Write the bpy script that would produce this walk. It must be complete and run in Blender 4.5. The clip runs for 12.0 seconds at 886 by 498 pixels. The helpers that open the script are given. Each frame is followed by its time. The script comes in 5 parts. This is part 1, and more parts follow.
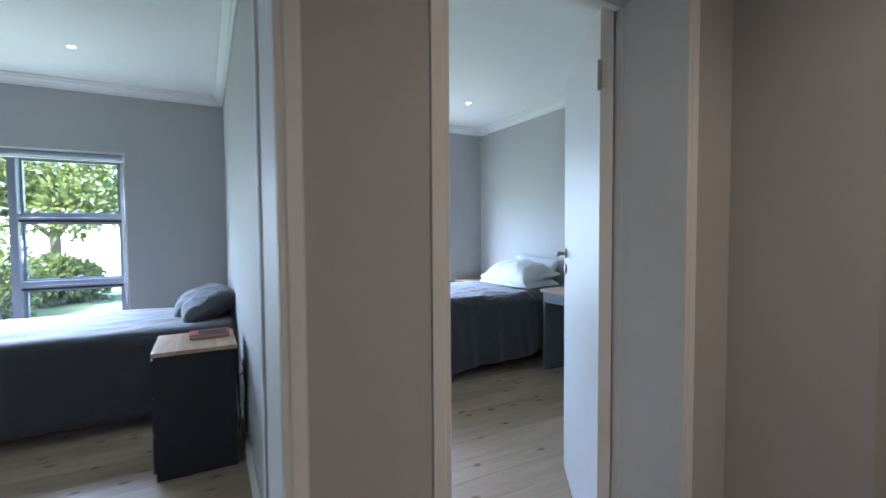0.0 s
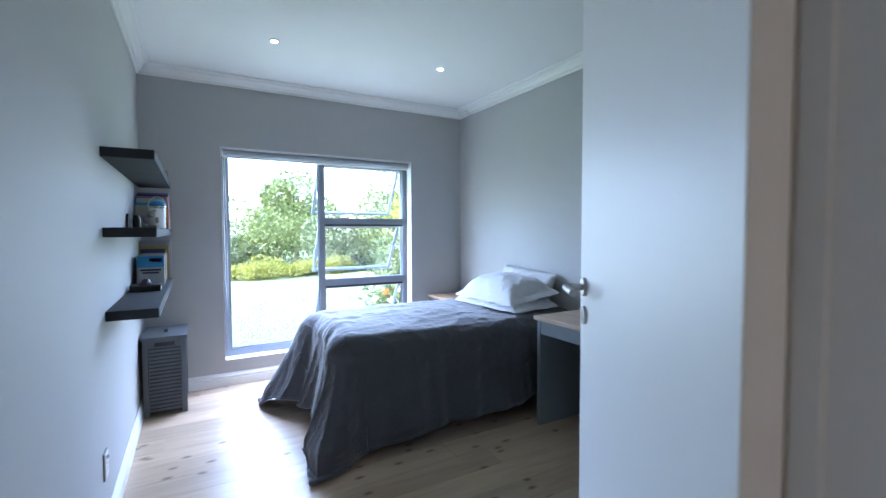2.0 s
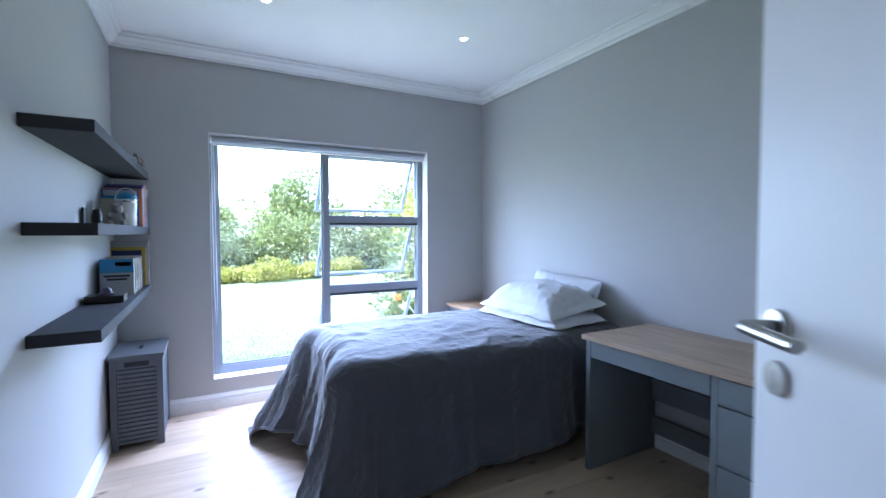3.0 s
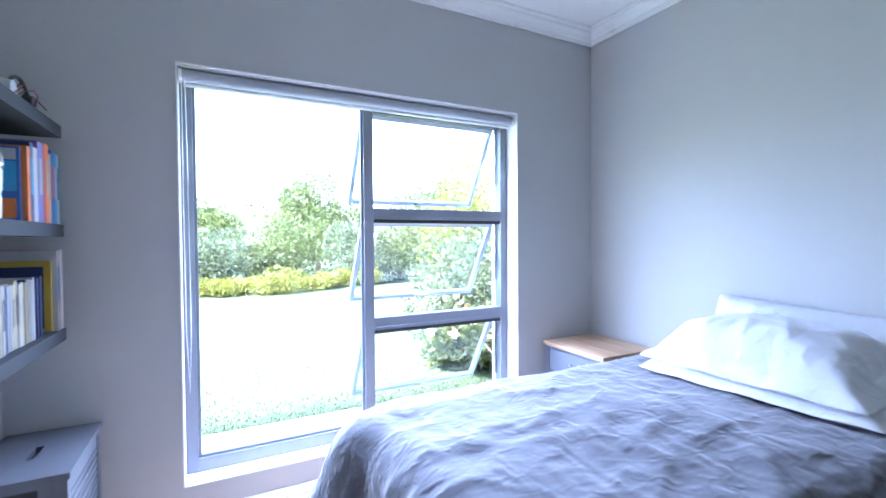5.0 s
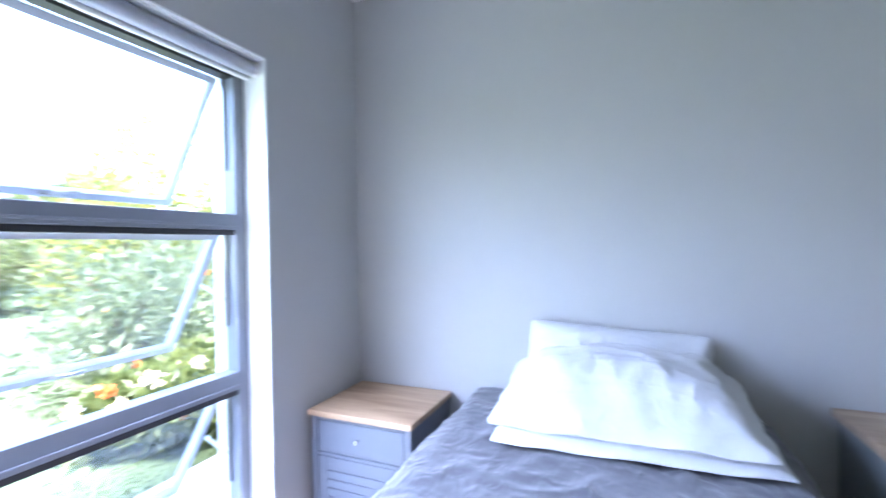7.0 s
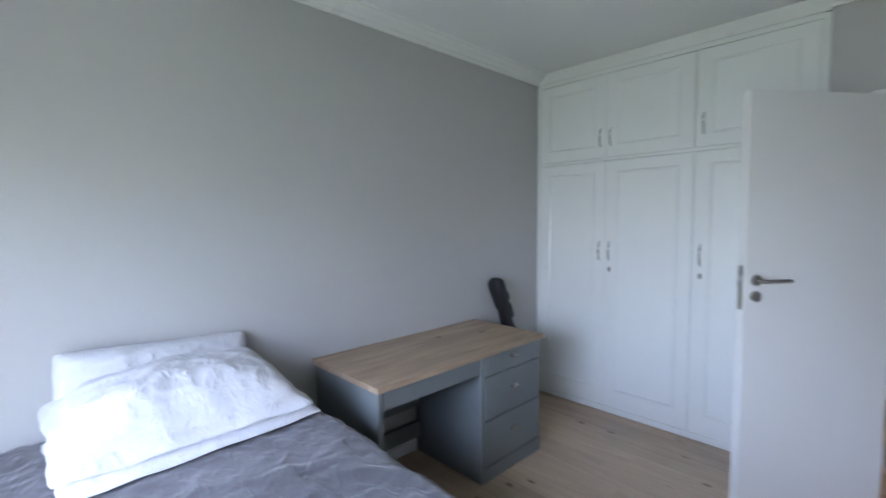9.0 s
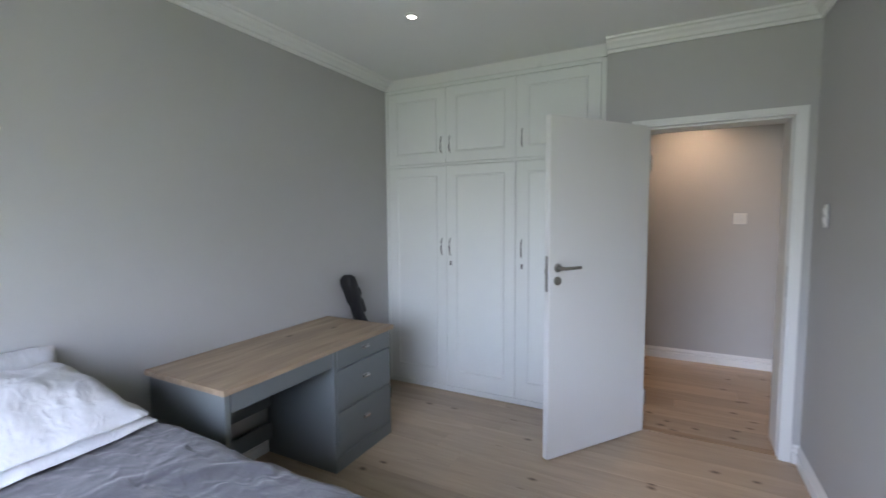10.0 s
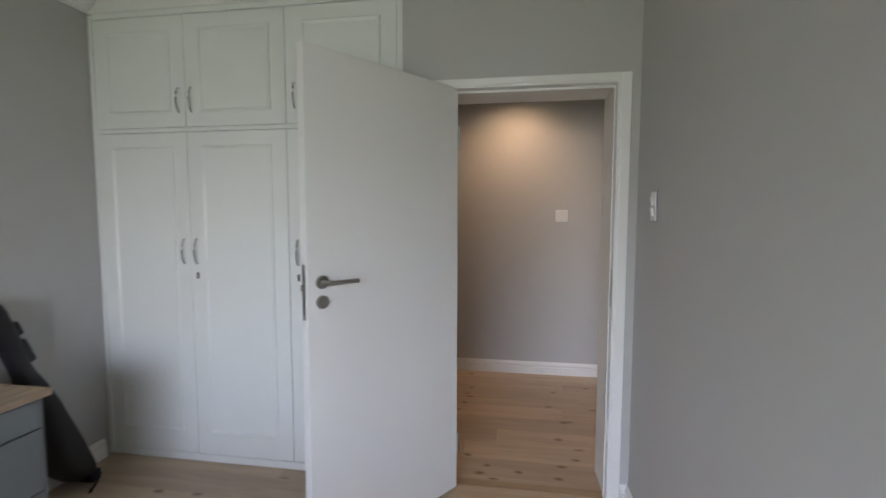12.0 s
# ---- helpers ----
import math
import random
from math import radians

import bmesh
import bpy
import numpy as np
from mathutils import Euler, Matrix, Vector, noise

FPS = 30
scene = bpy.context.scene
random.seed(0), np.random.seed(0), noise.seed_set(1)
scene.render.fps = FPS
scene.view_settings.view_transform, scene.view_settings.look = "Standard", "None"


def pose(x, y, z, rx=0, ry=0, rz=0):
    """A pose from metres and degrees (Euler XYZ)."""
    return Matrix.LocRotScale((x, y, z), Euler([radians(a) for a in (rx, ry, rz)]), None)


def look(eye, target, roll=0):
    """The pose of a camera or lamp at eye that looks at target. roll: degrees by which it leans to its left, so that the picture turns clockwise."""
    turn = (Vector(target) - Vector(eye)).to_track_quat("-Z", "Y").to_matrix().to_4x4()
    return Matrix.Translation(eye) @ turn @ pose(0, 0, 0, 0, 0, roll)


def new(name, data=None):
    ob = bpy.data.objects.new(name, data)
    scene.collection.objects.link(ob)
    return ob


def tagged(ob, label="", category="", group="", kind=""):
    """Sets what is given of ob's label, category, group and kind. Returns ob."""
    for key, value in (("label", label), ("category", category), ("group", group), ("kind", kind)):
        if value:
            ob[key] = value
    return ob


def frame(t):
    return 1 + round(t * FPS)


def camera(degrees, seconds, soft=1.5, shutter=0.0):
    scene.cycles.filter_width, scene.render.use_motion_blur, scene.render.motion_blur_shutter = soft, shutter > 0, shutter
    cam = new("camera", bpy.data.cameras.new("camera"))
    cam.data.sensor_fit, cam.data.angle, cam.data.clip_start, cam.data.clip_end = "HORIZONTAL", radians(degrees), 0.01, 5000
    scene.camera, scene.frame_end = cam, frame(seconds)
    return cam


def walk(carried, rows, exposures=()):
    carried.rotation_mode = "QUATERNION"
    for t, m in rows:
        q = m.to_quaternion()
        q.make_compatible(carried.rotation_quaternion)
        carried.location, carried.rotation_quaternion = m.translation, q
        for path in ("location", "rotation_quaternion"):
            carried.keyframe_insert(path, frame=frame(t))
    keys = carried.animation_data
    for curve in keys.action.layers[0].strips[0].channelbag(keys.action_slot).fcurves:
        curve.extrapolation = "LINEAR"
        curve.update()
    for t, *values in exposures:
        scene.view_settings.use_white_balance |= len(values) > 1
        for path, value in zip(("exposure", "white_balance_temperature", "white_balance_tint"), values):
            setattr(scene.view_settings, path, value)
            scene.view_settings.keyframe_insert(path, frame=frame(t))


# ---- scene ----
cam = camera(90.3, 12.0, shutter=0.45)
PATH = [
    (0, (0.359, 0.06, 1.283), (1.308, 1.819, 1.198), -0.4),
    (0.5, (0.579, 0.305, 1.295), (1.57, 2.041, 1.213), -0.7),
    (1, (0.807, 0.525, 1.296), (1.803, 2.259, 1.218), -0.6),
    (1.5, (0.938, 0.667, 1.296), (1.935, 2.4, 1.216), -0.4),
    (2, (1.062, 0.898, 1.315), (2.046, 2.638, 1.232), -0.2),
    (2.5, (1.182, 1.13, 1.319), (2.144, 2.883, 1.237), -0.2),
    (2.7, (1.216, 1.236, 1.312), (2.168, 2.994, 1.232), -0.2),
    (4.3, (1.325, 2.395, 1.285), (2.255, 4.164, 1.222), -0.1),
    (4.5, (1.344, 2.55, 1.285), (2.266, 4.323, 1.227), -0.4),
    (5, (1.418, 2.881, 1.272), (2.328, 4.661, 1.227), -0.4),
    (5.5, (1.496, 3.207, 1.281), (2.481, 4.948, 1.243), -0.3),
    (6, (1.599, 3.524, 1.294), (2.805, 5.119, 1.254), -0.1),
    (6.5, (1.715, 3.7, 1.3), (3.212, 5.029, 1.271), -0.3),
    (7, (1.752, 3.796, 1.316), (3.598, 4.568, 1.294), -0.9),
    (7.5, (1.728, 3.839, 1.338), (3.723, 3.969, 1.286), -0.9),
    (7.7, (1.728, 3.862, 1.336), (3.726, 3.779, 1.289), -0.7),
    (9.3, (1.474, 4.301, 1.474), (2.74, 2.76, 1.324), -0.6),
    (9.5, (1.443, 4.326, 1.473), (2.617, 2.714, 1.323), -0.7),
    (10, (1.397, 4.323, 1.47), (2.323, 2.557, 1.318), -0.4),
    (10.5, (1.363, 4.226, 1.463), (2.086, 2.368, 1.305), -0.2),
    (11, (1.332, 3.971, 1.441), (1.885, 2.055, 1.291), -0.1),
    (11.5, (1.308, 3.692, 1.422), (1.701, 1.736, 1.272), 0.2),
    (12, (1.283, 3.324, 1.408), (1.588, 1.352, 1.263), 0.1),
]
EXPOSURES = [
    (0.0, 4.50, 5300, 10), (1.0, 4.35, 5250, 10), (2.5, 4.30, 5100, 14), (4.5, 4.66, 5000, 21), (5.5, 4.72, 5100, 21), (6.5, 4.70, 5200, 21),
    (7.5, 4.42, 5400, 20), (9.5, 4.24, 6050, 18), (10.5, 4.16, 6450, 18), (12.0, 4.14, 6750, 18),
]
walk(cam, [(t, look(eye, target, roll)) for t, eye, target, roll in PATH], EXPOSURES)

# ---- world, sun, large lights ----
world = bpy.data.worlds.new("sky")
scene.world = world
world.use_nodes = True
wn = world.node_tree
sky = wn.nodes.new("ShaderNodeTexSky")
sky.sky_type, sky.sun_disc = "NISHITA", False
sky.sun_elevation, sky.sun_rotation = radians(53), radians(-123)
sky.air_density, sky.dust_density, sky.ozone_density = 1.0, 2.5, 1.2
wn.links.new(sky.outputs["Color"], wn.nodes["Background"].inputs["Color"])
wn.nodes["Background"].inputs["Strength"].default_value = 0.15

sun_data = bpy.data.lights.new("sun", "SUN")
sun_data.energy, sun_data.angle, sun_data.color = 2.4, radians(12), (1.0, 0.97, 0.92)
sun = new("sun", sun_data)
sun.matrix_world = look((0, 0, 0), (0.50, 0.32, -0.80))


def window_light(x, z0, z1, width, sky_power, low_power):
    """Area lamps added in a window's opening to stand in for daylight: strips that lean down as the light of the high
    sky does, and the low light off lawn and trees.
    """
    n, lean = 5, radians(46)
    h = (z1 - z0) / n
    for k in range(n):
        data = bpy.data.lights.new("window_skylight", "AREA")
        data.shape, data.size, data.size_y, data.energy, data.color = "RECTANGLE", width, h * 0.72, sky_power / n, (0.76, 0.81, 1.0)
        data.spread = radians(130)
        z = z0 + h * (k + 0.5)
        new("window_skylight", data).matrix_world = look((x, 5.085, z), (x, 5.085 - math.cos(lean), z - math.sin(lean)))
    data = bpy.data.lights.new("window_lawn_light", "AREA")
    data.shape, data.size, data.size_y, data.energy, data.color = "RECTANGLE", width, z1 - z0, low_power, (0.88, 1.0, 0.66)
    new("window_lawn_light", data).matrix_world = look((x, 5.147, (z0 + z1) / 2), (x, 3.0, (z0 + z1) / 2 + 0.75))


window_light(2.15, 0.30, 1.92, 1.66, 3.9, 0.85)
window_light(-1.16, 0.45, 1.92, 1.66, 4.4, 1.0)


def spot(x, y, z, power, degrees, colour, soft=0.03):
    data = bpy.data.lights.new("downlight_beam", "SPOT")
    data.energy, data.spot_size, data.spot_blend, data.color, data.shadow_soft_size = power, radians(degrees), 1.0, colour, soft
    lamp = new("downlight_beam", data)
    lamp.matrix_world = look((x, y, z), (x, y, 0))
    return lamp


spot(1.25, -0.24, 2.575, 2.5, 138, (1.0, 0.70, 0.43), 0.06)

# ---- materials ----


def material(name, colour, rough=0.6, metal=0.0, grain=0.0, scale=30.0, bump=0.0, stains=0.0, stretch=(1, 1, 1), sheen=0.0, coat=0.0, spread=0.0):
    """A surface with colour variation at two scales and fine relief."""
    m = bpy.data.materials.new(name)
    m.use_nodes = True
    n, l = m.node_tree.nodes, m.node_tree.links
    b = n["Principled BSDF"]
    b.inputs["Roughness"].default_value, b.inputs["Metallic"].default_value = rough, metal
    b.inputs["Sheen Weight"].default_value, b.inputs["Coat Weight"].default_value = sheen, coat
    b.inputs["Coat Roughness"].default_value = 0.25
    co = n.new("ShaderNodeTexCoord")
    mp = n.new("ShaderNodeMapping")
    mp.inputs["Scale"].default_value = stretch
    l.new(co.outputs["Object"], mp.inputs["Vector"])
    fine = n.new("ShaderNodeTexNoise")
    fine.inputs["Scale"].default_value, fine.inputs["Detail"].default_value = scale, 6
    broad = n.new("ShaderNodeTexNoise")
    broad.inputs["Scale"].default_value, broad.inputs["Detail"].default_value = scale / 14, 3
    for t in (fine, broad):
        l.new(mp.outputs["Vector"], t.inputs["Vector"])
    ramp = n.new("ShaderNodeMapRange")
    ramp.inputs["To Min"].default_value, ramp.inputs["To Max"].default_value = 1 - grain, 1 + grain
    l.new(fine.outputs["Fac"], ramp.inputs["Value"])
    ramp2 = n.new("ShaderNodeMapRange")
    ramp2.inputs["To Min"].default_value, ramp2.inputs["To Max"].default_value = 1 - stains, 1 + stains
    l.new(broad.outputs["Fac"], ramp2.inputs["Value"])
    mul = n.new("ShaderNodeMath")
    mul.operation = "MULTIPLY"
    l.new(ramp.outputs["Result"], mul.inputs[0])
    l.new(ramp2.outputs["Result"], mul.inputs[1])
    last = mul
    if spread:
        info = n.new("ShaderNodeObjectInfo")
        r3 = n.new("ShaderNodeMapRange")
        r3.inputs["To Min"].default_value, r3.inputs["To Max"].default_value = 1 - spread, 1 + spread
        l.new(info.outputs["Random"], r3.inputs["Value"])
        last = n.new("ShaderNodeMath")
        last.operation = "MULTIPLY"
        l.new(mul.outputs[0], last.inputs[0])
        l.new(r3.outputs["Result"], last.inputs[1])
    tint = n.new("ShaderNodeVectorMath")
    tint.operation = "SCALE"
    tint.inputs[0].default_value = colour
    l.new(last.outputs[0], tint.inputs["Scale"])
    l.new(tint.outputs["Vector"], b.inputs["Base Color"])
    if grain or stains:
        rr = n.new("ShaderNodeMapRange")
        rr.inputs["To Min"].default_value, rr.inputs["To Max"].default_value = max(0.02, rough - 0.07), min(1, rough + 0.07)
        l.new(broad.outputs["Fac"], rr.inputs["Value"])
        l.new(rr.outputs["Result"], b.inputs["Roughness"])
    if bump:
        bp = n.new("ShaderNodeBump")
        bp.inputs["Strength"].default_value, bp.inputs["Distance"].default_value = 1.0, bump
        l.new(fine.outputs["Fac"], bp.inputs["Height"])
        l.new(bp.outputs["Normal"], b.inputs["Normal"])
    return m


def fabric(name, colour, crease=0.004, sheen=0.2):
    """Crumpled cotton: weave, soft creases and sharp little folds."""
    m = material(name, colour, 0.8, grain=0.05, scale=420, stains=0.05, sheen=sheen)
    n, l = m.node_tree.nodes, m.node_tree.links
    b = n["Principled BSDF"]
    co = n.new("ShaderNodeTexCoord")
    heights = []
    for scale, distort, weight, stretch in ((7.0, 1.4, 1.0, (1.0, 0.55, 1.0)), (17.0, 1.2, 0.6, (0.6, 1.0, 1.0)), (6.0, 0.5, 1.0, (0.22, 1.7, 1.0)), (46.0, 0.8, 0.22, (0.3, 1.0, 1.0)), (600.0, 0.0, 0.02, (1, 1, 1))):
        mp = n.new("ShaderNodeMapping")
        mp.inputs["Scale"].default_value, mp.inputs["Rotation"].default_value = stretch, (0.2, 0.3, 0.6)
        l.new(co.outputs["Object"], mp.inputs["Vector"])
        t = n.new("ShaderNodeTexNoise")
        t.noise_type = "RIDGED_MULTIFRACTAL" if scale < 100 else "FBM"
        t.inputs["Scale"].default_value, t.inputs["Distortion"].default_value, t.inputs["Detail"].default_value = scale, distort, 3
        l.new(mp.outputs["Vector"], t.inputs["Vector"])
        w = n.new("ShaderNodeMath")
        w.operation, w.inputs[1].default_value = "MULTIPLY", weight
        l.new(t.outputs["Fac"], w.inputs[0])
        heights.append(w)
    total = heights[0]
    for h in heights[1:]:
        plus = n.new("ShaderNodeMath")
        l.new(total.outputs[0], plus.inputs[0])
        l.new(h.outputs[0], plus.inputs[1])
        total = plus
    bp = n.new("ShaderNodeBump")
    bp.inputs["Strength"].default_value, bp.inputs["Distance"].default_value = 1.0, crease
    l.new(total.outputs[0], bp.inputs["Height"])
    l.new(bp.outputs["Normal"], b.inputs["Normal"])
    return m


def oak(name, light, dark, rough, knots=0.5, along=0):
    """Oak boards: long fibres, cathedral bands and dark knots, differing from board to board."""
    m = bpy.data.materials.new(name)
    m.use_nodes = True
    n, l = m.node_tree.nodes, m.node_tree.links
    b = n["Principled BSDF"]
    co, info = n.new("ShaderNodeTexCoord"), n.new("ShaderNodeObjectInfo")
    add = n.new("ShaderNodeVectorMath")
    add.operation = "MULTIPLY_ADD"
    add.inputs[1].default_value = (1, 1, 1)
    l.new(co.outputs["Object"], add.inputs[0])
    shift = n.new("ShaderNodeVectorMath")
    shift.operation = "SCALE"
    shift.inputs[0].default_value = (37.0, 11.0, 5.0)
    l.new(info.outputs["Random"], shift.inputs["Scale"])
    l.new(shift.outputs["Vector"], add.inputs[2])

    def noise_at(stretch, scale, detail, distort=0.0):
        mp = n.new("ShaderNodeMapping")
        mp.inputs["Scale"].default_value = stretch if along == 0 else (stretch[1], stretch[0], stretch[2])
        l.new(add.outputs["Vector"], mp.inputs["Vector"])
        t = n.new("ShaderNodeTexNoise")
        t.inputs["Scale"].default_value, t.inputs["Detail"].default_value, t.inputs["Distortion"].default_value = scale, detail, distort
        l.new(mp.outputs["Vector"], t.inputs["Vector"])
        return t, mp

    fibre, _ = noise_at((0.06, 1, 1), 130, 5)
    band, _ = noise_at((0.12, 1, 1), 14, 4, 0.8)
    blot, _ = noise_at((0.5, 1, 1), 3.0, 2)
    mix = n.new("ShaderNodeMath")
    mix.operation = "MULTIPLY_ADD"
    mix.inputs[1].default_value = 0.32
    l.new(fibre.outputs["Fac"], mix.inputs[0])
    half = n.new("ShaderNodeMath")
    half.operation = "MULTIPLY"
    half.inputs[1].default_value = 0.95
    l.new(band.outputs["Fac"], half.inputs[0])
    l.new(half.outputs[0], mix.inputs[2])
    ramp = n.new("ShaderNodeValToRGB")
    ramp.color_ramp.elements[0].position, ramp.color_ramp.elements[0].color = 0.42, (*dark, 1)
    ramp.color_ramp.elements[1].position, ramp.color_ramp.elements[1].color = 0.82, (*light, 1)
    l.new(mix.outputs[0], ramp.inputs["Fac"])
    # knots: few cells of a stretched pattern, each a dark spot with a soft rim
    vm = n.new("ShaderNodeMapping")
    vm.inputs["Scale"].default_value = (4.6, 9.0, 9.0) if along == 0 else (9.0, 4.6, 9.0)
    l.new(add.outputs["Vector"], vm.inputs["Vector"])
    warp, _ = noise_at((0.5, 1, 1), 9, 3)
    wv = n.new("ShaderNodeVectorMath")
    wv.operation = "MULTIPLY_ADD"
    wv.inputs[1].default_value = (0.35, 0.35, 0.35)
    l.new(warp.outputs["Color"], wv.inputs[0])
    l.new(vm.outputs["Vector"], wv.inputs[2])
    vor = n.new("ShaderNodeTexVoronoi")
    vor.voronoi_dimensions = "2D"
    vor.inputs["Scale"].default_value = 1.0
    l.new(wv.outputs["Vector"], vor.inputs["Vector"])
    spot_ = n.new("ShaderNodeMapRange")
    spot_.inputs["From Min"].default_value, spot_.inputs["From Max"].default_value = 0.04, 0.17
    spot_.inputs["To Min"].default_value, spot_.inputs["To Max"].default_value = 1.0, 0.0
    l.new(vor.outputs["Distance"], spot_.inputs["Value"])
    sep = n.new("ShaderNodeSeparateColor")
    l.new(vor.outputs["Color"], sep.inputs["Color"])
    few = n.new("ShaderNodeMath")
    few.operation = "LESS_THAN"
    few.inputs[1].default_value = knots
    l.new(sep.outputs["Red"], few.inputs[0])
    kn = n.new("ShaderNodeMath")
    kn.operation = "MULTIPLY"
    l.new(spot_.outputs["Result"], kn.inputs[0])
    l.new(few.outputs[0], kn.inputs[1])
    kc = n.new("ShaderNodeMix")
    kc.data_type = "RGBA"
    kc.inputs["B"].default_value = (dark[0] * 0.36, dark[1] * 0.31, dark[2] * 0.26, 1)
    l.new(kn.outputs[0], kc.inputs["Factor"])
    l.new(ramp.outputs["Color"], kc.inputs["A"])
    tone = n.new("ShaderNodeMapRange")
    tone.inputs["To Min"].default_value, tone.inputs["To Max"].default_value = 0.86, 1.12
    l.new(info.outputs["Random"], tone.inputs["Value"])
    tb = n.new("ShaderNodeMapRange")
    tb.inputs["To Min"].default_value, tb.inputs["To Max"].default_value = 0.86, 1.14
    l.new(blot.outputs["Fac"], tb.inputs["Value"])
    tm = n.new("ShaderNodeMath")
    tm.operation = "MULTIPLY"
    l.new(tone.outputs["Result"], tm.inputs[0])
    l.new(tb.outputs["Result"], tm.inputs[1])
    fin = n.new("ShaderNodeVectorMath")
    fin.operation = "SCALE"
    l.new(kc.outputs["Result"], fin.inputs[0])
    l.new(tm.outputs[0], fin.inputs["Scale"])
    l.new(fin.outputs["Vector"], b.inputs["Base Color"])
    rr = n.new("ShaderNodeMapRange")
    rr.inputs["To Min"].default_value, rr.inputs["To Max"].default_value = rough - 0.06, rough + 0.08
    l.new(fibre.outputs["Fac"], rr.inputs["Value"])
    l.new(rr.outputs["Result"], b.inputs["Roughness"])
    bp = n.new("ShaderNodeBump")
    bp.inputs["Strength"].default_value, bp.inputs["Distance"].default_value = 0.6, 0.0006
    l.new(fibre.outputs["Fac"], bp.inputs["Height"])
    l.new(bp.outputs["Normal"], b.inputs["Normal"])
    return m


def glass(name, colour=(0.97, 0.99, 0.98), rough=0.0):
    m = bpy.data.materials.new(name)
    m.use_nodes = True
    n, l = m.node_tree.nodes, m.node_tree.links
    for old in list(n):
        if old.type == "BSDF_PRINCIPLED":
            n.remove(old)
    clear, gloss, mixer, facing, power, scale_ = n.new("ShaderNodeBsdfTransparent"), n.new("ShaderNodeBsdfGlossy"), n.new("ShaderNodeMixShader"), n.new("ShaderNodeLayerWeight"), n.new("ShaderNodeMath"), n.new("ShaderNodeMath")
    clear.inputs["Color"].default_value = (*colour, 1)
    gloss.inputs["Roughness"].default_value = rough
    facing.inputs["Blend"].default_value = 0.5
    power.operation, power.inputs[1].default_value = "POWER", 5.0
    scale_.operation, scale_.inputs[1].default_value, scale_.inputs[2].default_value = "MULTIPLY_ADD", 0.75, 0.03
    l.new(facing.outputs["Facing"], power.inputs[0])
    l.new(power.outputs[0], scale_.inputs[0])
    l.new(scale_.outputs[0], mixer.inputs["Fac"])
    l.new(clear.outputs["BSDF"], mixer.inputs[1])
    l.new(gloss.outputs["BSDF"], mixer.inputs[2])
    l.new(mixer.outputs["Shader"], n["Material Output"].inputs["Surface"])
    return m


def glowing(name, colour, strength):
    m = bpy.data.materials.new(name)
    m.use_nodes = True
    b = m.node_tree.nodes["Principled BSDF"]
    b.inputs["Base Color"].default_value = (*colour, 1)
    b.inputs["Emission Color"].default_value = (*colour, 1)
    b.inputs["Emission Strength"].default_value = strength
    return m


def leafy(name, dark, light, rough=0.5, scale=9.0):
    """Leaves that differ one from another, a little translucent."""
    m = bpy.data.materials.new(name)
    m.use_nodes = True
    n, l = m.node_tree.nodes, m.node_tree.links
    b = n["Principled BSDF"]
    b.inputs["Roughness"].default_value = rough
    geo = n.new("ShaderNodeNewGeometry")
    ramp = n.new("ShaderNodeValToRGB")
    ramp.color_ramp.elements[0].color, ramp.color_ramp.elements[1].color = (*dark, 1), (*light, 1)
    l.new(geo.outputs["Random Per Island"], ramp.inputs["Fac"])
    l.new(ramp.outputs["Color"], b.inputs["Base Color"])
    thin = n.new("ShaderNodeBsdfTranslucent")
    l.new(ramp.outputs["Color"], thin.inputs["Color"])
    mixer = n.new("ShaderNodeMixShader")
    mixer.inputs["Fac"].default_value = 0.55
    l.new(b.outputs["BSDF"], mixer.inputs[1])
    l.new(thin.outputs["BSDF"], mixer.inputs[2])
    l.new(mixer.outputs["Shader"], n["Material Output"].inputs["Surface"])
    return m


WALL = material("grey_wall_paint", (0.47, 0.465, 0.455), 0.7, grain=0.02, scale=160, bump=0.0003, stains=0.02)
WALL.node_tree.nodes["Principled BSDF"].inputs["Specular IOR Level"].default_value = 0.3
CEIL = material("white_ceiling_paint", (0.78, 0.78, 0.77), 0.8, grain=0.01, scale=120, bump=0.0002, stains=0.015)
FRAMEPAINT = material("white_satin_frame_paint", (0.76, 0.76, 0.74), 0.62, grain=0.02, scale=60, stains=0.03)
TRIM = material("white_gloss_trim", (0.78, 0.78, 0.76), 0.3, grain=0.01, scale=60, stains=0.02)
JOINERY = material("white_eggshell_joinery", (0.76, 0.775, 0.75), 0.38, grain=0.012, scale=70, stains=0.02)
DOORW = material("white_door_enamel", (0.77, 0.77, 0.75), 0.48, stains=0.02, scale=9)
DOORW.node_tree.nodes["Principled BSDF"].inputs["Specular IOR Level"].default_value = 0.35
REVEAL = material("white_reveal_plaster", (0.80, 0.80, 0.79), 0.6, grain=0.03, scale=140, bump=0.0004, stains=0.03)
PLASTER = material("cream_outside_plaster", (0.66, 0.63, 0.56), 0.85, grain=0.08, scale=120, bump=0.001, stains=0.08)
ALU = material("grey_powder_coated_aluminium", (0.22, 0.232, 0.258), 0.38, 0.0, grain=0.03, scale=220, bump=0.00008, stains=0.03)
# same aluminium as ALU; sky light on the open sashes put into a lighter colour
LITALU = material("skylit_grey_sash_aluminium", (0.42, 0.435, 0.46), 0.34, 0.0, grain=0.03, scale=220, bump=0.00008, stains=0.03)
RUBBER = material("black_rubber_seal", (0.02, 0.02, 0.022), 0.6, grain=0.1, scale=80)
STEEL = material("brushed_steel", (0.40, 0.385, 0.36), 0.30, 1.0, grain=0.06, scale=180, stretch=(1, 1, 8), bump=0.00005, stains=0.05)
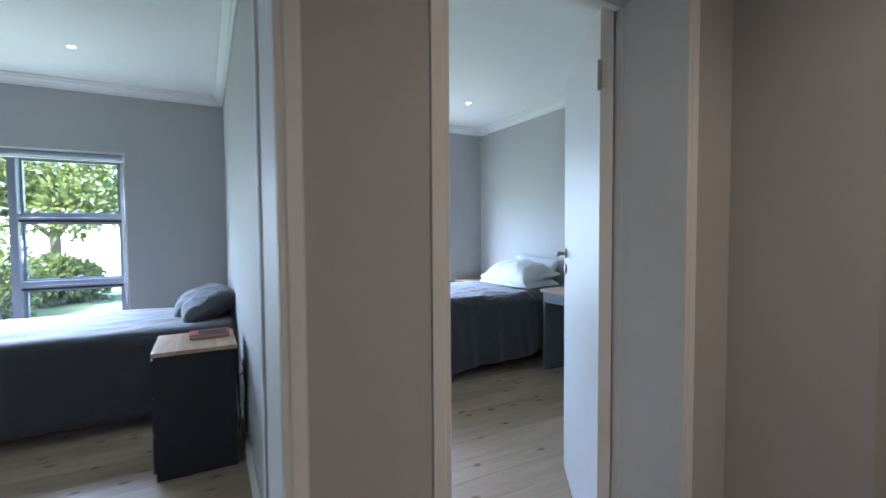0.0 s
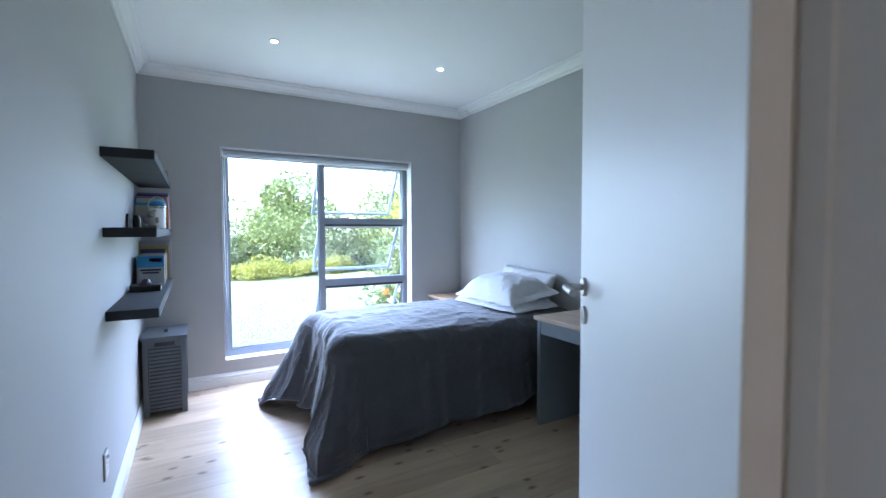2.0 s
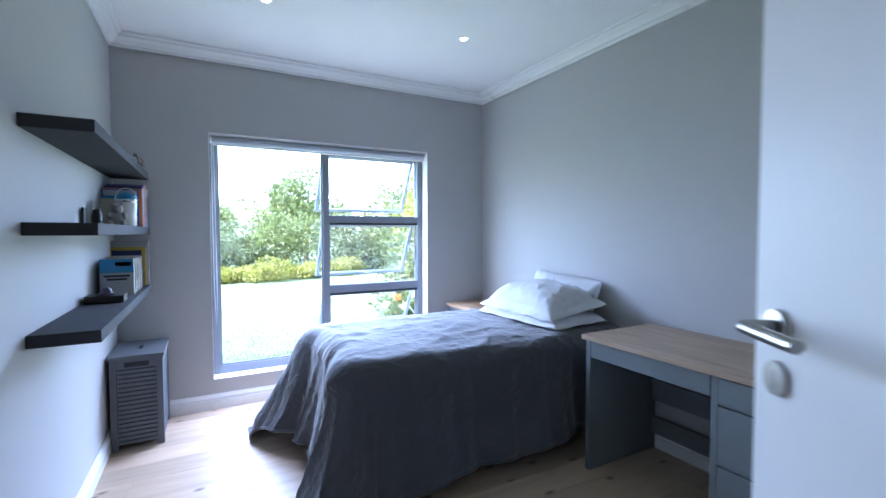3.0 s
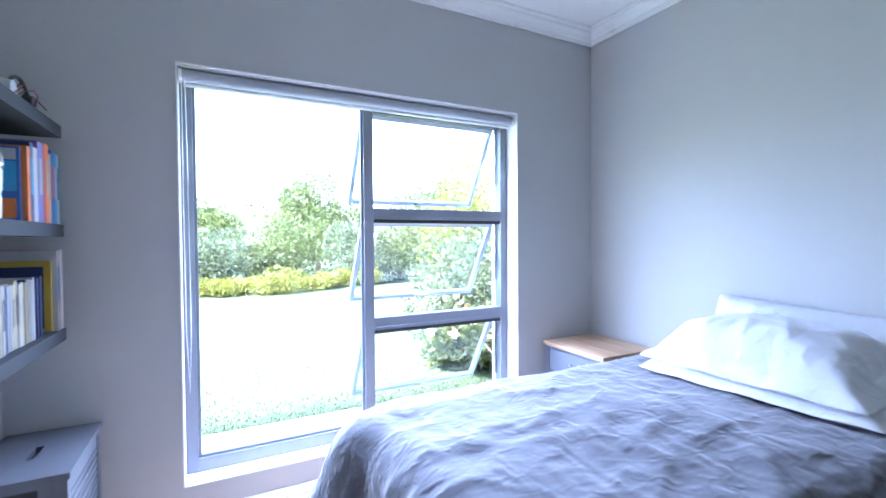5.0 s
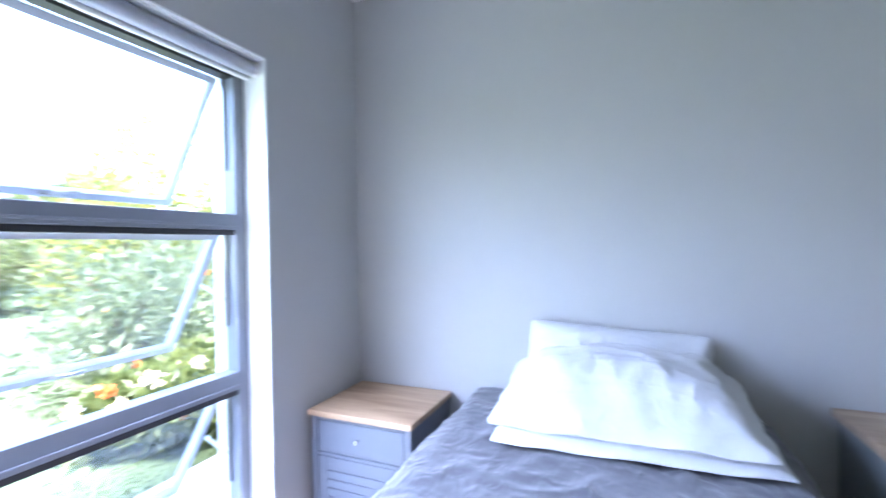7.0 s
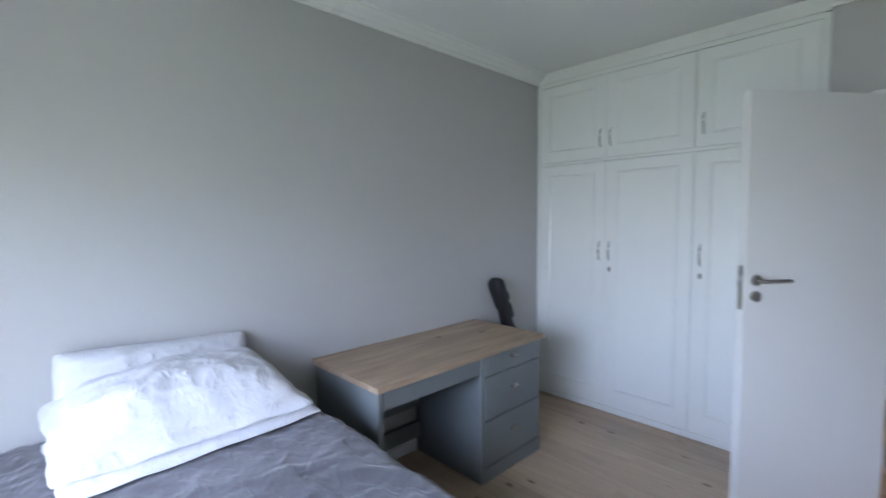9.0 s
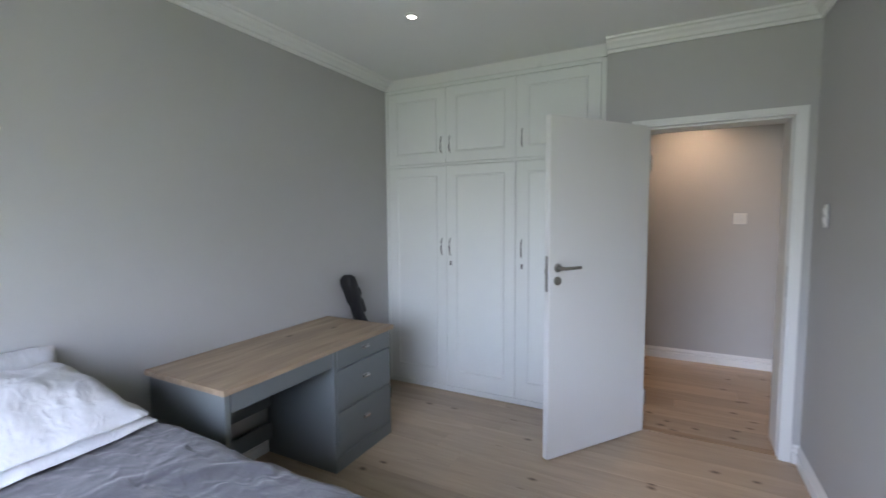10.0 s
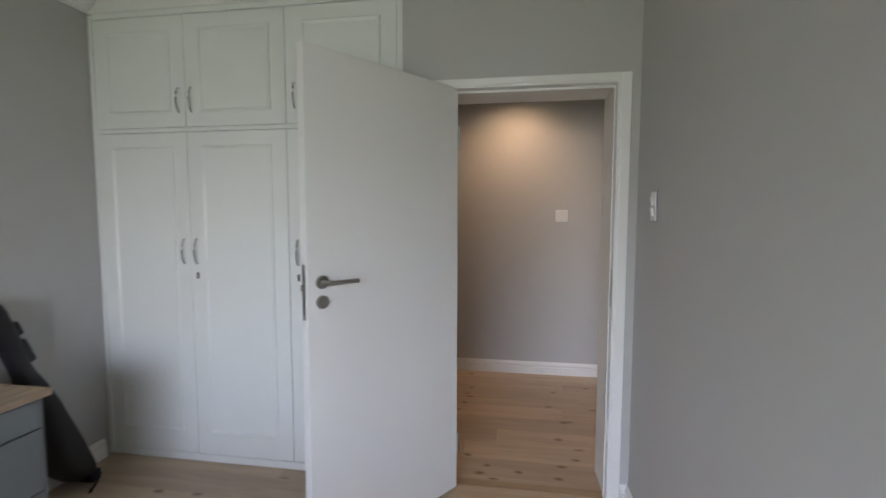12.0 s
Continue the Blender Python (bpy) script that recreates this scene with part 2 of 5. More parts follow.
DARKSTEEL = material("tarnished_steel", (0.20, 0.19, 0.18), 0.4, 1.0, grain=0.06, scale=180, stains=0.05)
CHROME = material("satin_chrome", (0.62, 0.62, 0.62), 0.22, 1.0, grain=0.03, scale=120, stains=0.04)
OAKFLOOR = oak("pale_oak_boards", (0.52, 0.40, 0.28), (0.40, 0.295, 0.20), 0.34, 0.29)
OAKTOP = oak("natural_oak_top", (0.42, 0.315, 0.215), (0.245, 0.175, 0.115), 0.42, 0.12, along=1)
OAKNIGHT = oak("natural_oak_nightstand_top", (0.58, 0.41, 0.25), (0.33, 0.21, 0.12), 0.42, 0.05, along=1)
OAKTHR = oak("darker_oak_threshold", (0.36, 0.25, 0.15), (0.22, 0.15, 0.09), 0.4, 0.0)
SUBFLOOR = material("dark_board_joint", (0.06, 0.045, 0.03), 0.8, grain=0.2, scale=40)
GREYPAINT = material("sage_grey_furniture_paint", (0.180, 0.202, 0.205), 0.42, grain=0.03, scale=90, bump=0.00015, stains=0.04)
NIGHTPAINT = material("blue_grey_furniture_paint", (0.135, 0.152, 0.185), 0.42, grain=0.03, scale=90, bump=0.00015, stains=0.04)
SHELFPAINT = material("charcoal_shelf_laminate", (0.036, 0.038, 0.042), 0.8, grain=0.06, scale=110, bump=0.0001, stains=0.05)
SHELFPAINT.node_tree.nodes["Principled BSDF"].inputs["Specular IOR Level"].default_value = 0.25
HAMPERPAINT = material("mid_grey_hamper_paint", (0.105, 0.112, 0.122), 0.6, grain=0.05, scale=80, bump=0.0002, stains=0.05, spread=0.04)
DUVET = fabric("charcoal_cotton_cover", (0.042, 0.043, 0.053), 0.010, 0.35)
DUVET.node_tree.nodes["Principled BSDF"].inputs["Specular IOR Level"].default_value = 0.8
DUVET.node_tree.nodes["Principled BSDF"].inputs["Roughness"].default_value = 0.42
DUVET2 = fabric("dark_grey_cotton_cover", (0.045, 0.046, 0.054), 0.006, 0.35)
DUVET2.node_tree.nodes["Principled BSDF"].inputs["Roughness"].default_value = 0.45
LINEN = fabric("white_cotton_pillowcase", (0.57, 0.575, 0.59), 0.008, 0.05)
GREYPILLOW = fabric("slate_cotton_pillowcase", (0.085, 0.088, 0.10), 0.0035, 0.2)
MATTRESS = material("pale_mattress_ticking", (0.55, 0.55, 0.55), 0.85, grain=0.05, scale=200, bump=0.0006, stains=0.04)
BASEFAB = material("black_bed_base_fabric", (0.02, 0.02, 0.022), 0.9, grain=0.2, scale=300, bump=0.0004)
BLACKBAG = material("black_nylon_bag", (0.010, 0.010, 0.012), 0.55, grain=0.25, scale=500, bump=0.0004, stains=0.15)
PLASTICW = material("white_switch_plastic", (0.74, 0.73, 0.70), 0.3, grain=0.01, scale=40, stains=0.02)
BLIND = material("pale_grey_blind_fabric", (0.36, 0.37, 0.41), 0.7, grain=0.04, scale=500, bump=0.0002, stains=0.02)
PANE = glass("window_glass")
LAMP = glowing("lamp_face", (1.0, 0.95, 0.85), 1.0)
HALLLAMP = glowing("warm_lamp_face", (1.0, 0.82, 0.6), 1.0)
BLACK = material("black_plastic", (0.012, 0.012, 0.013), 0.4, grain=0.1, scale=60, stains=0.1)

# ---- building helpers ----


def box(bm, x0, x1, y0, y1, z0, z1, bevel=0.0, m=None):
    """Adds a box, with rounded edges where bevel is given, to a bmesh."""
    made = bmesh.ops.create_cube(bm, size=1)["verts"]
    at = Matrix.Translation(((x0 + x1) / 2, (y0 + y1) / 2, (z0 + z1) / 2)) @ Matrix.Diagonal((x1 - x0, y1 - y0, z1 - z0, 1))
    bmesh.ops.transform(bm, matrix=at, verts=made)
    if bevel:
        edges = list({e for v in made for e in v.link_edges})
        made = bmesh.ops.bevel(bm, geom=edges, offset=bevel, segments=2, profile=0.6, affect="EDGES")["verts"]
        made = list({v for v in made})
    if m is not None:
        bmesh.ops.transform(bm, matrix=m, verts=made)
    return made


def rod(bm, a, b, r0, r1=None, sides=12, caps=True):
    """Adds a round bar from a to b."""
    a, b = Vector(a), Vector(b)
    made = bmesh.ops.create_cone(bm, cap_ends=caps, segments=sides, radius1=r0, radius2=r0 if r1 is None else r1, depth=(b - a).length)["verts"]
    turn = (b - a).to_track_quat("Z", "Y").to_matrix().to_4x4()
    bmesh.ops.transform(bm, matrix=Matrix.Translation((a + b) / 2) @ turn, verts=made)
    return made


def tube(bm, points, radius, sides=8):
    """Adds a bent round tube along points."""
    points = [Vector(p) for p in points]
    rings = []
    for i, p in enumerate(points):
        way = (points[min(i + 1, len(points) - 1)] - points[max(i - 1, 0)]).normalized()
        turn = way.to_track_quat("Z", "Y")
        rings.append([bm.verts.new(p + turn @ Vector((radius * math.cos(2 * math.pi * k / sides), radius * math.sin(2 * math.pi * k / sides), 0))) for k in range(sides)])
    for a, b in zip(rings, rings[1:]):
        for k in range(sides):
            bm.faces.new((a[k], a[(k + 1) % sides], b[(k + 1) % sides], b[k]))
    bm.faces.new(rings[0][::-1])
    bm.faces.new(rings[-1])


def sweep(bm, profile, a, b, m=None):
    """Adds a straight moulding: the profile (u out from the wall, v up) carried from a to b; out is to the left of the way from a to b."""
    a, b = Vector(a), Vector(b)
    way = (b - a).normalized()
    out = Vector((-way.y, way.x, 0))
    ends = []
    for p in (a, b):
        ends.append([bm.verts.new(p + out * u + Vector((0, 0, v))) for u, v in profile])
    k = len(profile)
    for i in range(k):
        bm.faces.new((ends[0][i], ends[0][(i + 1) % k], ends[1][(i + 1) % k], ends[1][i]))
    bm.faces.new(ends[0])
    bm.faces.new(ends[1][::-1])


def mesh_of(name, bm, mat, smooth=False, sharp=40):
    bmesh.ops.recalc_face_normals(bm, faces=bm.faces[:])
    me = bpy.data.meshes.new(name)
    bm.to_mesh(me)
    bm.free()
    me.materials.append(mat)
    if smooth:
        me.shade_smooth()
        me.set_sharp_from_angle(angle=radians(sharp))
    return me


def part(name, bm, mat, parent=None, label="", smooth=False, kind="", category="", group=""):
    """Links a bmesh as one mesh object, under a thing or a part where one is given."""
    ob = new(name, mesh_of(name, bm, mat, smooth))
    if parent is not None:
        ob.parent = parent
    return tagged(ob, label, category, group, kind)


def boxpart(name, dims, mat, parent=None, label="", bevel=0.0, kind="", m=None):
    bm = bmesh.new()
    box(bm, *dims, bevel=bevel, m=m)
    return part(name, bm, mat, parent, label, kind=kind)


def thing(name, label, category, group="", at=(0, 0, 0), turn=0.0):
    """An Empty at a thing's base, to carry its parts."""
    ob = new(name)
    ob.empty_display_size = 0.1
    ob.matrix_basis = pose(*at, 0, 0, turn)
    return tagged(ob, label, category, group)


# ---- the shell ----
WX, EX, DY, WY = 0.705, 3.630, 1.150, 5.045     # bedroom: west, east, door wall, window wall
HALL0, HALL1 = -0.650, 0.860                     # hall: far wall, near face of the door wall
TOP = 2.610
OUT = 5.300                                      # outer face of the window wall
WIN = (1.272, 3.033, 0.215, 2.024)
LWIN = (-2.050, -0.275, 0.215, 2.010)
DOOR = (0.785, 1.622, 2.048)
LDOOR = (-0.340, 0.490, 2.048)


def structure(name, boxes, mat, label):
    bm = bmesh.new()
    for b in boxes:
        box(bm, *b)
    return part(name, bm, mat, None, label, kind="structure")


def pierced(x0, x1, y0, y1, z1, holes):
    """Boxes of a wall along x with rectangular holes (x0, x1, z0, z1), sorted by x."""
    out, x = [], x0
    for a, b, c, d in holes:
        out.append((x, a, y0, y1, 0, z1))
        if c > 0:
            out.append((a, b, y0, y1, 0, c))
        out.append((a, b, y0, y1, d, z1))
        x = b
    out.append((x, x1, y0, y1, 0, z1))
    return out


LW = -2.600
structure("wall_north", pierced(LW - 0.2, EX + 0.25, WY, OUT - 0.004, TOP + 0.1, [LWIN, WIN]), WALL, "grey painted window wall, matt plaster")
structure("outside_wall_face", pierced(LW - 6.0, EX + 6.0, OUT - 0.004, OUT + 0.02, TOP + 0.4, [LWIN, WIN]), PLASTER, "cream plastered outside face of the house wall")
structure("wall_east", [(EX, EX + 0.15, 0.50, WY, 0, TOP + 0.1)], WALL, "grey painted bedroom wall behind the bed and desk")
structure("wall_party", [(0.550, WX, DY, WY, 0, TOP + 0.1)], WALL, "grey painted wall between the two bedrooms")
structure("wall_south", pierced(LW - 0.2, 1.822, HALL1, DY, TOP + 0.1, [(LDOOR[0], LDOOR[1], 0, LDOOR[2]), (DOOR[0], DOOR[1], 0, DOOR[2])]), WALL, "grey painted wall with two bedroom doorways")
structure("wall_wardrobe_back", [(1.822, EX + 0.9, 0.50, 0.56, 0, TOP + 0.1), (1.822, 1.834, 0.56, HALL1, 0, TOP + 0.1)], WALL, "grey painted wall behind the built-in wardrobe")
structure("wall_hall", [(LW - 0.2, EX + 0.9, HALL0 - 0.12, HALL0, 0, TOP + 0.1)], WALL, "grey painted passage wall")
structure("wall_hall_end_east", [(EX + 0.78, EX + 0.9, HALL0, 0.50, 0, TOP + 0.1)], WALL, "grey painted end wall of the passage")
structure("wall_hall_end_west", [(LW - 0.2, LW, HALL0, WY, 0, TOP + 0.1)], WALL, "grey painted end wall of the passage and bedroom")
structure("ceiling", [(LW - 0.2, EX + 0.9, HALL0 - 0.12, OUT - 0.01, TOP, TOP + 0.08)], CEIL, "smooth white painted ceiling")
# out of view; added to keep sun and sky off the house and the strip outside
structure("unseen_roof", [(LW - 6.0, EX + 6.0, -2.0, OUT + 0.06, TOP + 0.4, TOP + 0.55)], PLASTER, "unseen plain roof slab added over the house, shading the ground beside it")
structure("subfloor", [(LW - 0.2, EX + 0.9, HALL0 - 0.12, OUT - 0.02, -0.10, -0.012)], SUBFLOOR, "dark base under the oak boards")

# mouldings
CORNICE = [(0, 0), (0.012, 0), (0.016, 0.016), (0.030, 0.020), (0.042, 0.038), (0.060, 0.052), (0.066, 0.066), (0.082, 0.070), (0.086, 0.082), (0.0, 0.082)]
SKIRT = [(0, 0), (0.019, 0), (0.019, 0.062), (0.010, 0.066), (0.010, 0.073), (0.016, 0.077), (0.016, 0.088), (0.008, 0.098), (0.004, 0.110), (0, 0.110)]


def moulding(name, profile, runs, z, mat, label):
    for a, b in runs:
        bm = bmesh.new()
        sweep(bm, profile, (*a, z), (*b, z))
        part(name, bm, mat, None, label, kind="structure")


CZ = TOP - 0.0825
G = 0.002
moulding("cornice", CORNICE, [
    ((EX, WY - G), (WX, WY - G)), ((WX + G, WY - 0.003), (WX + G, DY)), ((EX - G, 1.13), (EX - G, WY - 0.003)), ((WX, DY + G), (1.822, DY + G)),
    ((0.55, WY - G), (LW, WY - G)), ((0.55 - G, DY), (0.55 - G, WY - 0.003)), ((LW, DY + G), (0.55, DY + G))], CZ, TRIM, "white moulded plaster cornice")
moulding("baseboard", SKIRT, [
    ((EX, WY - G), (WX, WY - G)), ((WX + G, WY - 0.02), (WX + G, DY)), ((EX - G, 1.16), (EX - G, WY - 0.02)), ((WX, DY + G), (0.744, DY + G)), ((1.665, DY + G), (1.822, DY + G)),
    ((0.55, WY - G), (LW, WY - G)), ((0.55 - G, DY), (0.55 - G, WY - 0.02)),
    ((LW, HALL0 + G), (EX + 0.78, HALL0 + G)), ((0.742, HALL1 - G), (0.533, HALL1 - G)), ((1.822, HALL1 - G), (1.665, HALL1 - G))], 0.0, TRIM, "white moulded skirting board")


# ---- doors ----
def door_frame(name, x0, x1, top, label):
    """A pressed frame lining the opening, with flanges on both faces."""
    fr = tagged(new(name), label, "door frame", kind="structure")
    t = 0.022
    y0, y1 = HALL1 - 0.003, DY + 0.010
    for nm, d in (("jamb", (x0, x0 + t, y0, y1, 0, top - t)), ("jamb", (x1 - t, x1, y0, y1, 0, top - t)), ("head", (x0, x1, y0, y1, top - t, top))):
        boxpart(nm, d, FRAMEPAINT, fr, bevel=0.003)
    for ya, yb, lip in ((y0 - 0.003, HALL1 + 0.002, 0.022), (DY + 0.001, y1 + 0.004, 0.038)):
        for nm, d in (("architrave", (x0 - lip, x0 + 0.008, ya, yb, 0, top + 0.022)), ("architrave", (x1 - 0.008, x1 + lip, ya, yb, 0, top + 0.022)), ("architrave", (x0 + 0.008, x1 - 0.008, ya, yb, top - 0.008, top + 0.022))):
            boxpart(nm, d, TRIM, fr, bevel=0.003)
    for nm, d in (("door_stop", (x0 + t, x0 + t + 0.006, y1 - 0.075, y1 - 0.045, 0, top - t)), ("door_stop", (x1 - t - 0.006, x1 - t, y1 - 0.075, y1 - 0.045, 0, top - t)), ("door_stop", (x0 + t, x1 - t, y1 - 0.075, y1 - 0.045, top - t - 0.012, top - t))):
        boxpart(nm, d, FRAMEPAINT, fr, bevel=0.002)
    boxpart("strike_plate", (x0 + t - 0.001, x0 + t + 0.002, y1 - 0.030, y1 - 0.008, 0.98, 1.16), STEEL, fr, "steel strike plate")
    return fr


door_frame("door_frame_1", DOOR[0], DOOR[1], DOOR[2], "white painted steel door frame of the bedroom")
door_frame("door_frame_2", LDOOR[0], LDOOR[1], LDOOR[2], "white painted steel door frame of the next bedroom")

HINGE, LEAF, TURNED = (1.548, 1.136), 0.821, 54.2
door = tagged(new("door_1"), "white flush door standing open, steel lever handle", "door", kind="structure")
door.matrix_basis = pose(HINGE[0], HINGE[1], 0, 0, 0, TURNED)
boxpart("leaf", (0, LEAF, -0.042, 0, 0.008, 2.035), DOORW, door, bevel=0.002)
for z in (0.24, 1.80):
    bm = bmesh.new()
    rod(bm, (-0.006, 0.004, z - 0.05), (-0.006, 0.004, z + 0.05), 0.007)
    box(bm, -0.0015, -0.0002, -0.022, 0.002, z - 0.04, z + 0.04)
    part("hinge", bm, CHROME, door, "steel hinge", smooth=True)
bm = bmesh.new()
box(bm, LEAF + 0.0002, LEAF + 0.002, -0.032, -0.010, 1.02, 1.23, 0.0005)
part("lock_plate", bm, STEEL, door, "steel lock plate on the door's edge")
bm = bmesh.new()
box(bm, LEAF + 0.002, LEAF + 0.012, -0.027, -0.015, 1.13, 1.155, 0.002)
part("latch", bm, STEEL, door)
for side in (1, -1):
    y = 0.0002 if side > 0 else -0.0422
    bm = bmesh.new()
    rod(bm, (LEAF - 0.062, y, 1.160), (LEAF - 0.062, y + side * 0.009, 1.160), 0.026, 0.025, 28)
    part("rose", bm, STEEL, door, "round steel rose", smooth=True)
    bm = bmesh.new()
    tube(bm, [(LEAF - 0.062, y + side * 0.009, 1.160), (LEAF - 0.062, y + side * 0.045, 1.160), (LEAF - 0.068, y + side * 0.053, 1.160), (LEAF - 0.080, y + side * 0.055, 1.160), (LEAF - 0.190, y + side * 0.055, 1.160)], 0.0095, 12)
    part("lever", bm, STEEL, door, "steel lever handle", smooth=True)
    bm = bmesh.new()
    rod(bm, (LEAF - 0.062, y, 1.083), (LEAF - 0.062, y + side * 0.008, 1.083), 0.026, 0.025, 28)
    box(bm, LEAF - 0.065, LEAF - 0.059, y + side * 0.008 - 0.001, y + side * 0.008 + 0.0012, 1.071, 1.095)
    part("keyhole_rose", bm, STEEL, door, "round steel keyhole plate", smooth=True)
boxpart("threshold", (DOOR[0] + 0.022, DOOR[1] - 0.022, 1.055, 1.115, 0.0005, 0.007), OAKTHR, None, "oak threshold strip in the doorway", 0.003, kind="structure")


# ---- windows ----
def aluminium_window(name, x0, x1, z0, z1, bay, transoms, angle, label, mirror=False):
    """A fixed light beside a column of top-hung sashes; the frame lies 0.1 m in from the wall's face."""
    w = tagged(new(name), label, "window", kind="structure")
    y0, y1, f = 5.150, 5.212, 0.048
    frame_ = []
    for nm, d in (("window_frame", (x0, x0 + f, y0, y1, z0, z1)), ("window_frame", (x1 - f, x1, y0, y1, z0, z1)),
                  ("window_frame", (x0 + f, x1 - f, y0, y1, z0, z0 + f + 0.012)), ("window_frame", (x0 + f, x1 - f, y0, y1, z1 - f, z1)),
                  ("mullion", (bay[0], bay[1], y0 - 0.004, y1 + 0.004, z0 + f + 0.012, z1 - f))):
        boxpart(nm, d, ALU, w, bevel=0.003)
    lo, hi = (bay[1], x1 - f) if not mirror else (x0 + f, bay[0])
    fix = (x0 + f, bay[0]) if not mirror else (bay[1], x1 - f)
    for a, b in transoms:
        boxpart("transom", (lo, hi, y0 - 0.002, y1 + 0.002, a, b), ALU, w, bevel=0.003)
        boxpart("transom_ledge", (lo, hi, y0 - 0.010, y0 - 0.0025, a + 0.012, a + 0.020), ALU, w, bevel=0.002)
    for d in ((fix[0], fix[0] + 0.012, z0 + f + 0.012, z1 - f), (fix[1] - 0.012, fix[1], z0 + f + 0.012, z1 - f), (fix[0], fix[1], z0 + f + 0.012, z0 + f + 0.024), (fix[0], fix[1], z1 - f - 0.012, z1 - f)):
        boxpart("glazing_bead", (d[0], d[1], y0 + 0.012, y0 + 0.030, d[2], d[3]), ALU, w, bevel=0.002)
    p = boxpart("pane", (fix[0] + 0.004, fix[1] - 0.004, y0 + 0.032, y0 + 0.037, z0 + f + 0.016, z1 - f - 0.004), PANE, w, "clear fixed pane")
    p.visible_shadow = False
    edges = [z0 + f + 0.012] + [v for t in transoms for v in t] + [z1 - f]
    for i in range(0, len(edges), 2):
        a, b = edges[i], edges[i + 1]
        boxpart("seal", (lo + 0.002, hi - 0.002, y0 + 0.004, y1 - 0.01, b - 0.020, b - 0.001), RUBBER, w, "black rubber weather seal")
        sash = new("sash")
        sash.parent = w
        sash.matrix_basis = pose(0, y1 + (0.012 if angle else -0.004), b - 0.016, angle, 0, 0)
        lo_ = lo - (0.042 if angle else -0.004)
        h, s = b - a + (0.014 if angle else -0.006), 0.024
        for d in ((lo_, lo_ + s, -h, 0), (hi - 0.004 - s, hi - 0.004, -h, 0), (lo_ + s, hi - 0.004 - s, -s, 0), (lo_ + s, hi - 0.004 - s, -h, -h + s)):
            boxpart("sash_bar", (d[0], d[1], 0, 0.032, d[2], d[3]), LITALU if angle else ALU, sash, bevel=0.002)
        p = boxpart("pane", (lo_ + s - 0.006, hi - 0.004 - s + 0.006, 0.014, 0.018, -h + s - 0.006, -s + 0.006), PANE, sash, "clear pane in the open sash")
        p.visible_shadow = False
        bm = bmesh.new()
        mid = (lo + hi) / 2
        box(bm, mid - 0.03, mid + 0.03, -0.010, -0.0005, -h + 0.008, -h + 0.030, 0.002)
        tube(bm, [(mid, -0.006, -h + 0.02), (mid + 0.02, -0.03, -h + 0.035), (mid + 0.055, -0.045, -h + 0.05)], 0.006)
        part("sash_handle", bm, STEEL, sash, "small metal sash handle", smooth=True)
        if angle:
            bm = bmesh.new()
            away = h * 0.42
            c, s_ = math.cos(radians(angle)), math.sin(radians(angle))
            for x in (lo + 0.010, hi - 0.010):
                tube(bm, [(x, y1 - 0.012, b - 0.30 * h - 0.10), (x, y1 - 0.004 + away * s_, b - 0.016 - away * c)], 0.005, 6)
                box(bm, x - 0.004, x + 0.004, y1 - 0.020, y1 - 0.008, b - 0.30 * h - 0.20, b - 0.02)
            part("friction_stay", bm, STEEL, w, "metal friction stays of the sash", smooth=True)
    return w


def reveal(name, x0, x1, z0, z1):
    """White plaster lining of a window's opening, inside and outside."""
    bm = bmesh.new()
    t = 0.006
    for ya, yb in ((WY - 0.003, 5.149), (5.214, OUT + 0.022)):
        box(bm, x0, x0 + t, ya, yb, z0 + t, z1 - t)
        box(bm, x1 - t, x1, ya, yb, z0 + t, z1 - t)
        box(bm, x0, x1, ya, yb, z0, z0 + t)
        box(bm, x0, x1, ya, yb, z1 - t, z1)
    part(name, bm, REVEAL, None, "white plastered window reveal and sill", kind="structure")


aluminium_window("window_1", WIN[0] + 0.006, WIN[1] - 0.006, WIN[2] + 0.006, WIN[3] - 0.006, (2.110, 2.162), [(0.782, 0.850), (1.382, 1.440)], 31.0,
                 "grey aluminium window, three top-hung sashes open")
aluminium_window("window_2", LWIN[0] + 0.006, LWIN[1] - 0.006, LWIN[2] + 0.006, LWIN[3] - 0.006, (-1.110, -1.056), [(0.800, 0.858), (1.400, 1.452)], 0.0,
                 "grey aluminium window of the next bedroom, sashes shut")
reveal("window_reveal_1", *WIN)
reveal("window_reveal_2", *LWIN)


